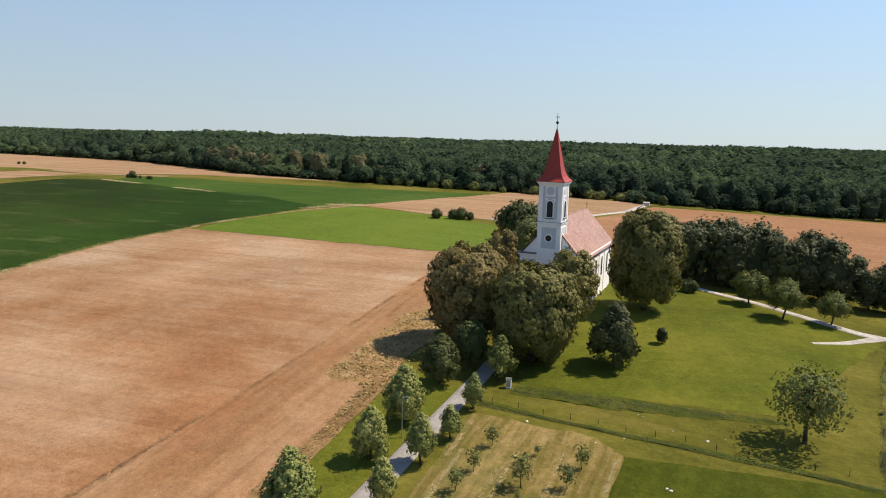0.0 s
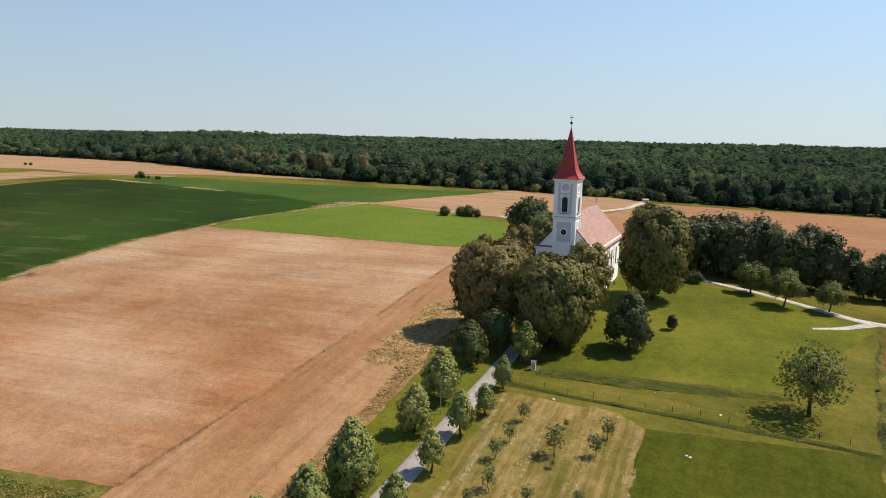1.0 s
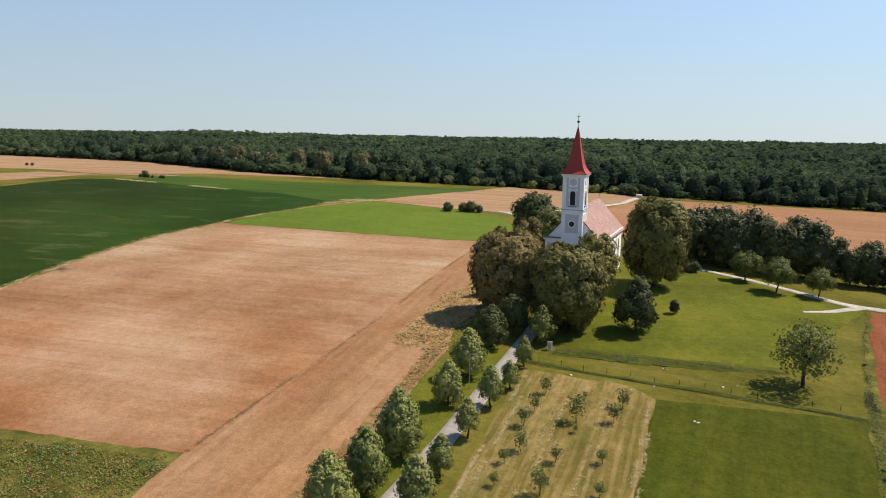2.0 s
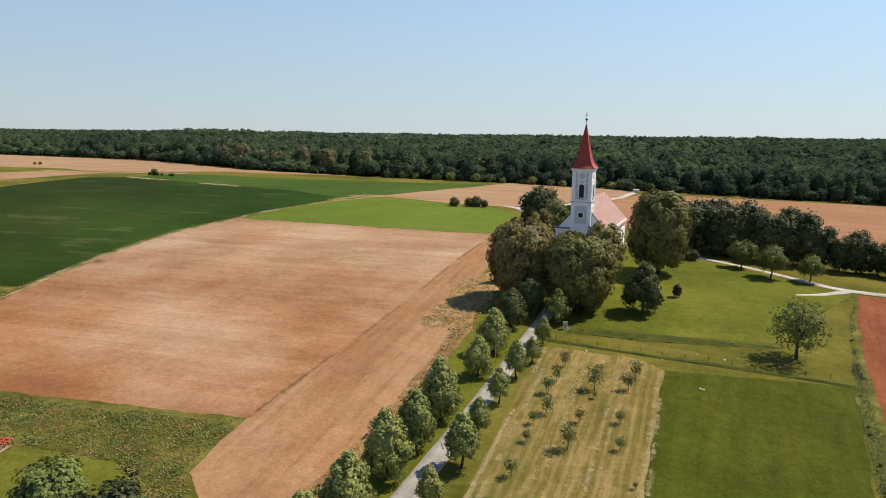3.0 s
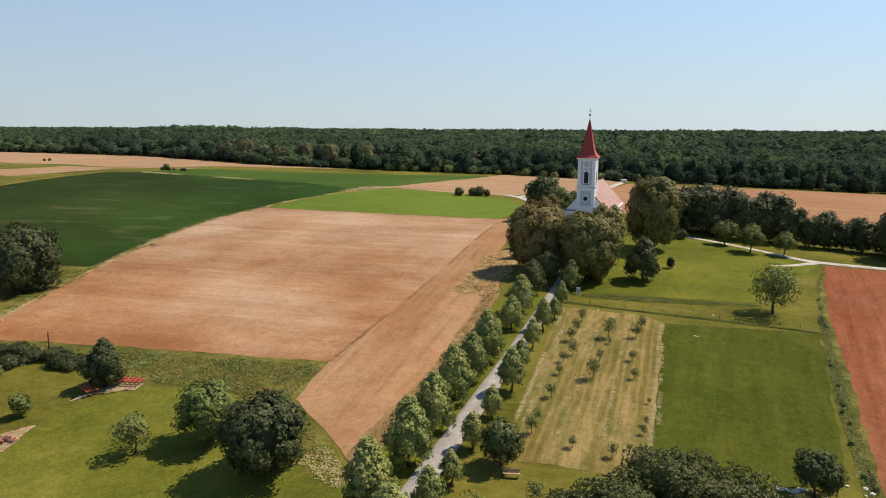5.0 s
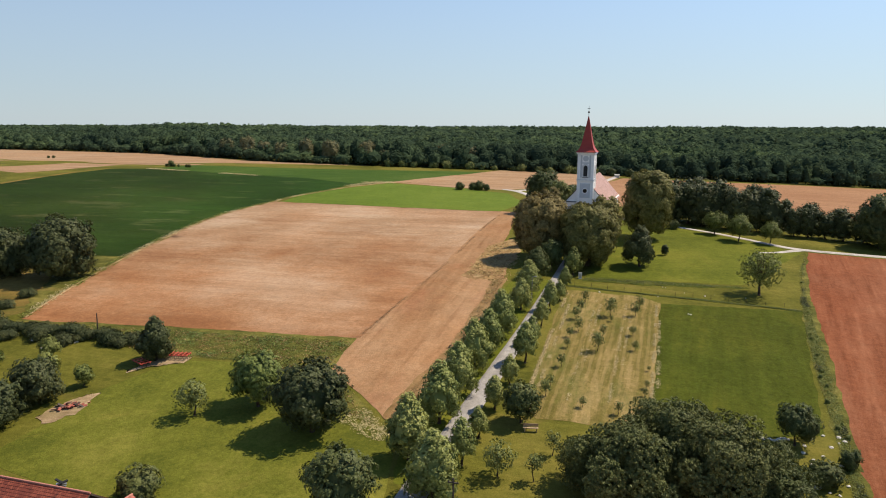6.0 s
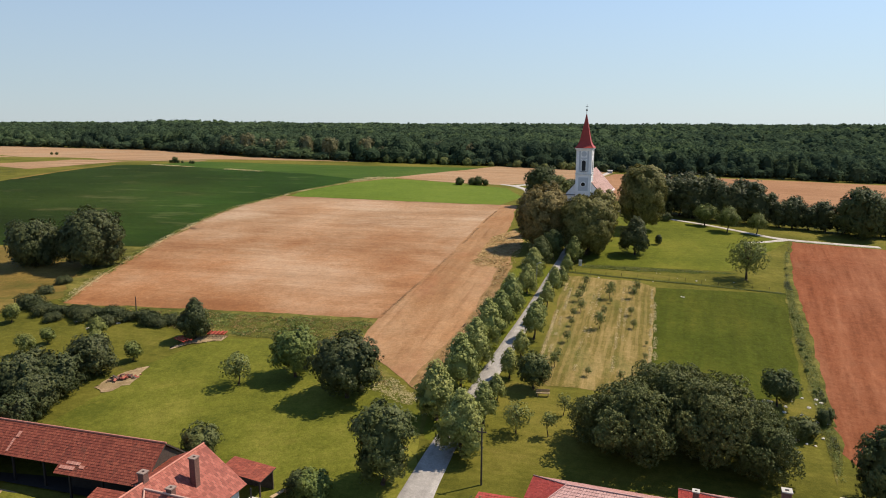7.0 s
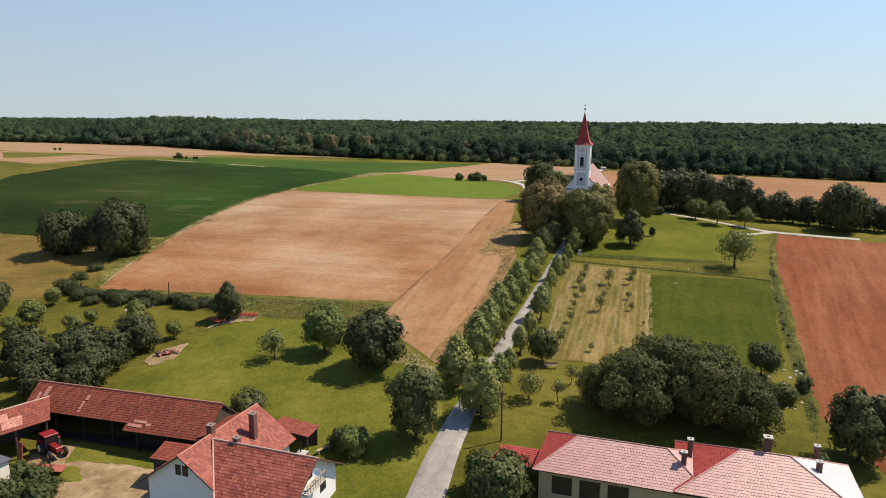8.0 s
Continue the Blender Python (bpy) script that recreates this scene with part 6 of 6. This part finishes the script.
grove(shrubs, [(-110, 25.6, 1.0), (-104, 26.4, 0.9), (-101, 25.2, 1.1), (-97, 27.2, 1.0), (-95.2, 23.8, 0.9), (-91, 27.6, 0.9), (-88.3, 26.2, 1.0), (-85.5, 27.4, 0.8), (-106, 23.4, 0.8), (-82.5, 27.4, 0.8), (-115.5, 27.5, 1.2), (-118.5, 34, 0.8), (-119.5, 40, 0.8), (-102.5, 26.4, 1.0), (-99.2, 26.6, 0.9), (-93.5, 26.6, 0.8), (-107.6, 25.8, 0.9), (-113, 27, 0.9), (-86.6, 25.8, 0.7)], 14)
far_bush = [make_tree("bush", "dark bush standing alone in the distant fields", "bush", "bushes in the far fields", HERE, 4.6, 5.4, -0.1, LEAF_DARK, 26, 0.8, 170 + i, loose=2.2) for i in range(2)]
grove(far_bush, [(-79.4, 197.5, 0.62), (-74.6, 199.6, 0.95), (-72.2, 200.2, 1.15), (-69.6, 201, 0.75), (-238.5, 232, 0.45), (-236.4, 232.5, 0.6), (-234.2, 232, 0.45), (-231.9, 232.2, 0.4), (-227.0, 232, 0.45), (-225.2, 231.5, 0.5), (-336, 255.6, 0.5), (-333.4, 256.6, 0.55), (-28.5, 297, 1.3), (-20, 300, 1.2)], 15)
strip_bush = [make_tree("shrub", "ragged grey-green shrub on the field boundary", "shrub", "shrubs of the boundary strip", HERE, 1.5, 2.0, -0.2, LEAF_WALNUT, 10, 1.0, 180)]
grove(strip_bush, [(13.2 + 0.0027 * (y - 10) ** 1.8 + 0.4 * math.sin(y * 1.7), y, 0.25 + 0.35 * abs(math.sin(y * 3.1))) for y in (23, 27, 29, 30.5, 36, 41, 44, 46, 52, 59, 61, 70, 76, 78, 92)], 16)

yard_bush = [make_tree("shrub", "leafy green elder shrub in the yard corner", "shrub", "shrubs in the yard corner", HERE, 2.4, 3.4, -0.2, LEAF_DARK, 16, 1.0, 190, loose=1.8)]
grove(yard_bush, [(-71.4, -24.8, 1.0), (-69.2, -25.4, 0.8), (-74.0, -24.2, 0.9), (-68.5, -27.6, 1.1), (-72.0, -28.0, 1.1)], 17)

# ---- weeds, straw and stones ----


def tufts(name, spots, size, material, label, category, seed, flat=1.8):
    """Loose low clumps of blades scattered over a stretch of land."""
    rng = rng_of(seed)
    p = np.array([(x, y, H(x, y) + 0.08) for x, y in spots])
    p = p.repeat(12, axis=0)
    p[:, :2] += rng.normal(size=(len(p), 2)) * size * 1.1
    p[:, 2] += rng.uniform(-0.05, size * 0.4, len(p))
    n = rng.normal(size=(len(p), 3)) * 0.7 + np.array([0, 0, flat])
    n /= np.linalg.norm(n, axis=1, keepdims=True)
    v, f = leaves(p, n, size * 0.34, rng)
    return tagged(raw_part(name, v, f.tolist(), material), label, category, kind="stuff")


def scatter(poly, n, seed):
    rng = random.Random(seed)
    xs_, ys_ = [p[0] for p in poly], [p[1] for p in poly]
    out_ = []
    while len(out_) < n:
        x, y = rng.uniform(min(xs_), max(xs_)), rng.uniform(min(ys_), max(ys_))
        inside = False
        for (x0, y0), (x1, y1) in zip(poly, poly[1:] + poly[:1]):
            if (y0 > y) != (y1 > y) and x < (x1 - x0) * (y - y0) / (y1 - y0) + x0:
                inside = not inside
        if inside:
            out_.append((x, y))
    return out_


margin = scatter([(-111, 28.6), (-78, 25), (-60, 26.4), (-46, 17.4), (-40, 14.5), (-51.8, 26.8), (-52.8, 37.2)], 1700, 21)
tufts("weeds", [p for p in margin if noise.noise(Vector((p[0] * 0.16, p[1] * 0.4, 5))) > -0.05], 0.3, LEAF_WEED, "tall yellow-green weeds below the stubble", "weeds", 22)
tufts("margin_stalks", scatter([(-111, 28.6), (-78, 25), (-60, 26.4), (-46, 17.4), (-40, 14.5), (-51.8, 26.8), (-52.8, 37.2)], 420, 35), 0.32, LEAF_STRAW, "dry brown stalks among the weeds below the stubble", "weeds", 36, 1.2)
tufts("margin_scrub", [p for p in margin if noise.noise(Vector((p[0] * 0.16, p[1] * 0.4, 5))) <= -0.22], 0.34, LEAF_BUSH, "patches of low green brush below the stubble", "scrub", 34, 1.4)
strip = scatter([(26.4, 121), (24.6, 113), (20.9, 93.5), (18.0, 76), (15.9, 60), (14.1, 40), (12.7, 23), (11.6, 8), (12.6, 13), (14.3, 30), (16.6, 53), (19.2, 81), (22.2, 102)], 1900, 23)
tufts("boundary_weeds", [p for p in strip if noise.noise(Vector((p[0] * 0.5, p[1] * 0.13, 2))) < 0.2], 0.2, LEAF_WEED, "rank yellowish weeds along the ploughed field", "weeds", 24)
tufts("boundary_scrub", [p for p in strip if noise.noise(Vector((p[0] * 0.5, p[1] * 0.13, 2))) >= 0.2], 0.24, LEAF_SCRUB, "low dark scrub along the ploughed field", "scrub", 25, 1.2)
tufts("bank_grass", scatter([(-21.5, 79), (-8, 79.8), (-2.7, 81.2), (9.5, 84.4), (3.4, 84), (-5, 82.8), (-21, 80.8)], 500, 25), 0.16, LEAF_DARK, "rank dark grass on the bank", "grass", 26)
tufts("ditch_grass", [(-24 + 41 * i / 420, 74.1 - 0.02 * i / 10 + 0.2 * math.sin(i * 1.3)) for i in range(420)], 0.16, LEAF_SCRUB, "tall dark grass along the ditch", "grass", 27)
tufts("dry_weeds", scatter([(-44.4, 75), (-38.6, 73), (-37.2, 62), (-36.6, 62), (-36.6, 84), (-37.5, 97), (-41, 107), (-45, 100)], 340, 28), 0.45, LEAF_GOLD, "dry golden weeds at the field's end", "weeds", 29)
tufts("verge_weeds", scatter([(-38.6, 17), (-36.6, 16), (-35.6, 40), (-35.8, 62), (-36.2, 74), (-38.4, 74), (-37.6, 60), (-37.4, 40)], 800, 30), 0.24, LEAF_STRAW, "dry brownish weeds between strip and verge", "weeds", 30, 2.6)
rr = random.Random(31)
for xa, ya, xb, yb, many in ((-23.4, 26, -23.3, 70, 330), (-22.4, 30, -22.2, 69, 230), (-18.2, 27, -17.6, 68, 90), (-17.2, 40, -16.8, 66, 60), (-13.0, 28, -12.4, 68, 110), (-11.9, 40, -11.6, 60, 50), (-7.9, 24, -7.2, 68, 240), (-7.0, 34, -6.8, 60, 90)):
    spots = []
    for i in range(int(many * 2.2)):
        f = rr.random()
        if noise.noise(Vector((xa, f * 9, 1))) > -0.12:
            spots.append((xa + (xb - xa) * f + rr.gauss(0, 0.06), ya + (yb - ya) * f))
    tufts("hay_swath", spots, 0.14, LEAF_HAY, "thin broken line of raked pale hay on orchard grass", "hay", 32 + many, 3.0)

tufts("bleached_grass", scatter([(-44.5, 14.4), (-38.0, 11.0), (-36.8, 13.6), (-42.4, 17.6)], 90, 58), 0.3, LEAF_HAY, "bleached dry grass at the field corner", "grass", 58, 3.0)
rr = random.Random(60)
seam = [(-52.2, 38.3), (-50.6, 84), (-51.9, 142)]
clods = []
for (x0, y0), (x1, y1) in zip(seam, seam[1:]):
    for i in range(int((y1 - y0) * 9)):
        f = rr.random()
        y = y0 + (y1 - y0) * f
        if noise.noise(Vector((4, y * 0.12, 1))) > -0.15:
            clods.append((x0 + (x1 - x0) * f + rr.gauss(0, 0.16), y))
tufts("furrow_clods", clods, 0.13, LEAF_CLOD, "dark clods along the seam of two stubble fields", "clods", 65, 2.6)
rr = random.Random(61)
balk = [(-110.8, 31), (-114.3, 41), (-117.8, 54.5), (-121.4, 70), (-124.6, 87), (-127.4, 103), (-128.6, 117), (-128.0, 128), (-126.6, 142), (-126.5, 152), (-121, 185), (-112, 209)]
dry, green = [], []
for (x0, y0), (x1, y1) in zip(balk, balk[1:]):
    for i in range(int(math.dist((x0, y0), (x1, y1)) * 7)):
        f = rr.random()
        x, y = x0 + (x1 - x0) * f + rr.gauss(-0.3, 0.5), y0 + (y1 - y0) * f
        (dry if noise.noise(Vector((x * 0.15, y * 0.15, 3))) > 0.02 else green).append((x, y))
tufts("balk_straw", dry, 0.3, LEAF_HAY, "bleached dry grass on the balk between the fields", "grass", 62, 2.2)
tufts("balk_grass", green, 0.34, LEAF_WEED, "rank green grass on the balk between the fields", "grass", 63, 1.6)
for x0, y0, x1, y1, many, wide in ((-237.8, 217.5, -213.9, 214.5, 120, 0.5), (-193.3, 211.2, -173.4, 208.9, 110, 0.5), (-122.5, 190.5, -118.3, 201.1, 60, 0.7), (-119.5, 203.5, -112.0, 207.5, 160, 1.3)):
    tufts("straw_line", [(x0 + (x1 - x0) * f + rr.gauss(0, wide), y0 + (y1 - y0) * f + rr.gauss(0, wide)) for f in (rr.random() for i in range(many))], 0.55, LEAF_HAY, "broken line of pale loose straw across the crop", "straw", 64 + many, 2.6)

stone = thing("stone", at(9.0, 24.0), "pale lump of rubble in the grass", "stone", "pale rubble stones")
bm = bmesh.new()
bmesh.ops.create_icosphere(bm, subdivisions=2, radius=0.3)
for vv in bm.verts:
    vv.co *= 0.8 + 0.5 * noise.noise(vv.co * 4)
    vv.co.z *= 0.55
part("lump", bm, STONE, stone)
rr = random.Random(4)
for x, y in [(4.6 + 0.35 * i, 24.6 + rr.uniform(-0.5, 0.5)) for i in range(9)] + [(rr.uniform(8, 14), rr.uniform(12, 29)) for i in range(22)] + [(-2.0, 65.0), (-1.6, 64.8), (-6.2, 79.3), (-5.6, 79.1), (-7, 73), (1.4, 76.2), (3.2, 77.5), (-2.2, 76.9), (8.6, 77.6), (-9.7, 70.8), (-17.6, 72.4), (-101.7, 24), (-101.2, 23.7), (-97.3, 21.6), (-96.6, 21.9), (-94.7, 24.7), (-94.1, 24.9)]:
    copy_thing(stone, at(x, y, 0.05, rr.uniform(0, 360), rr.uniform(0.6, 1.5) if y < 30 else rr.uniform(0.3, 0.8)))
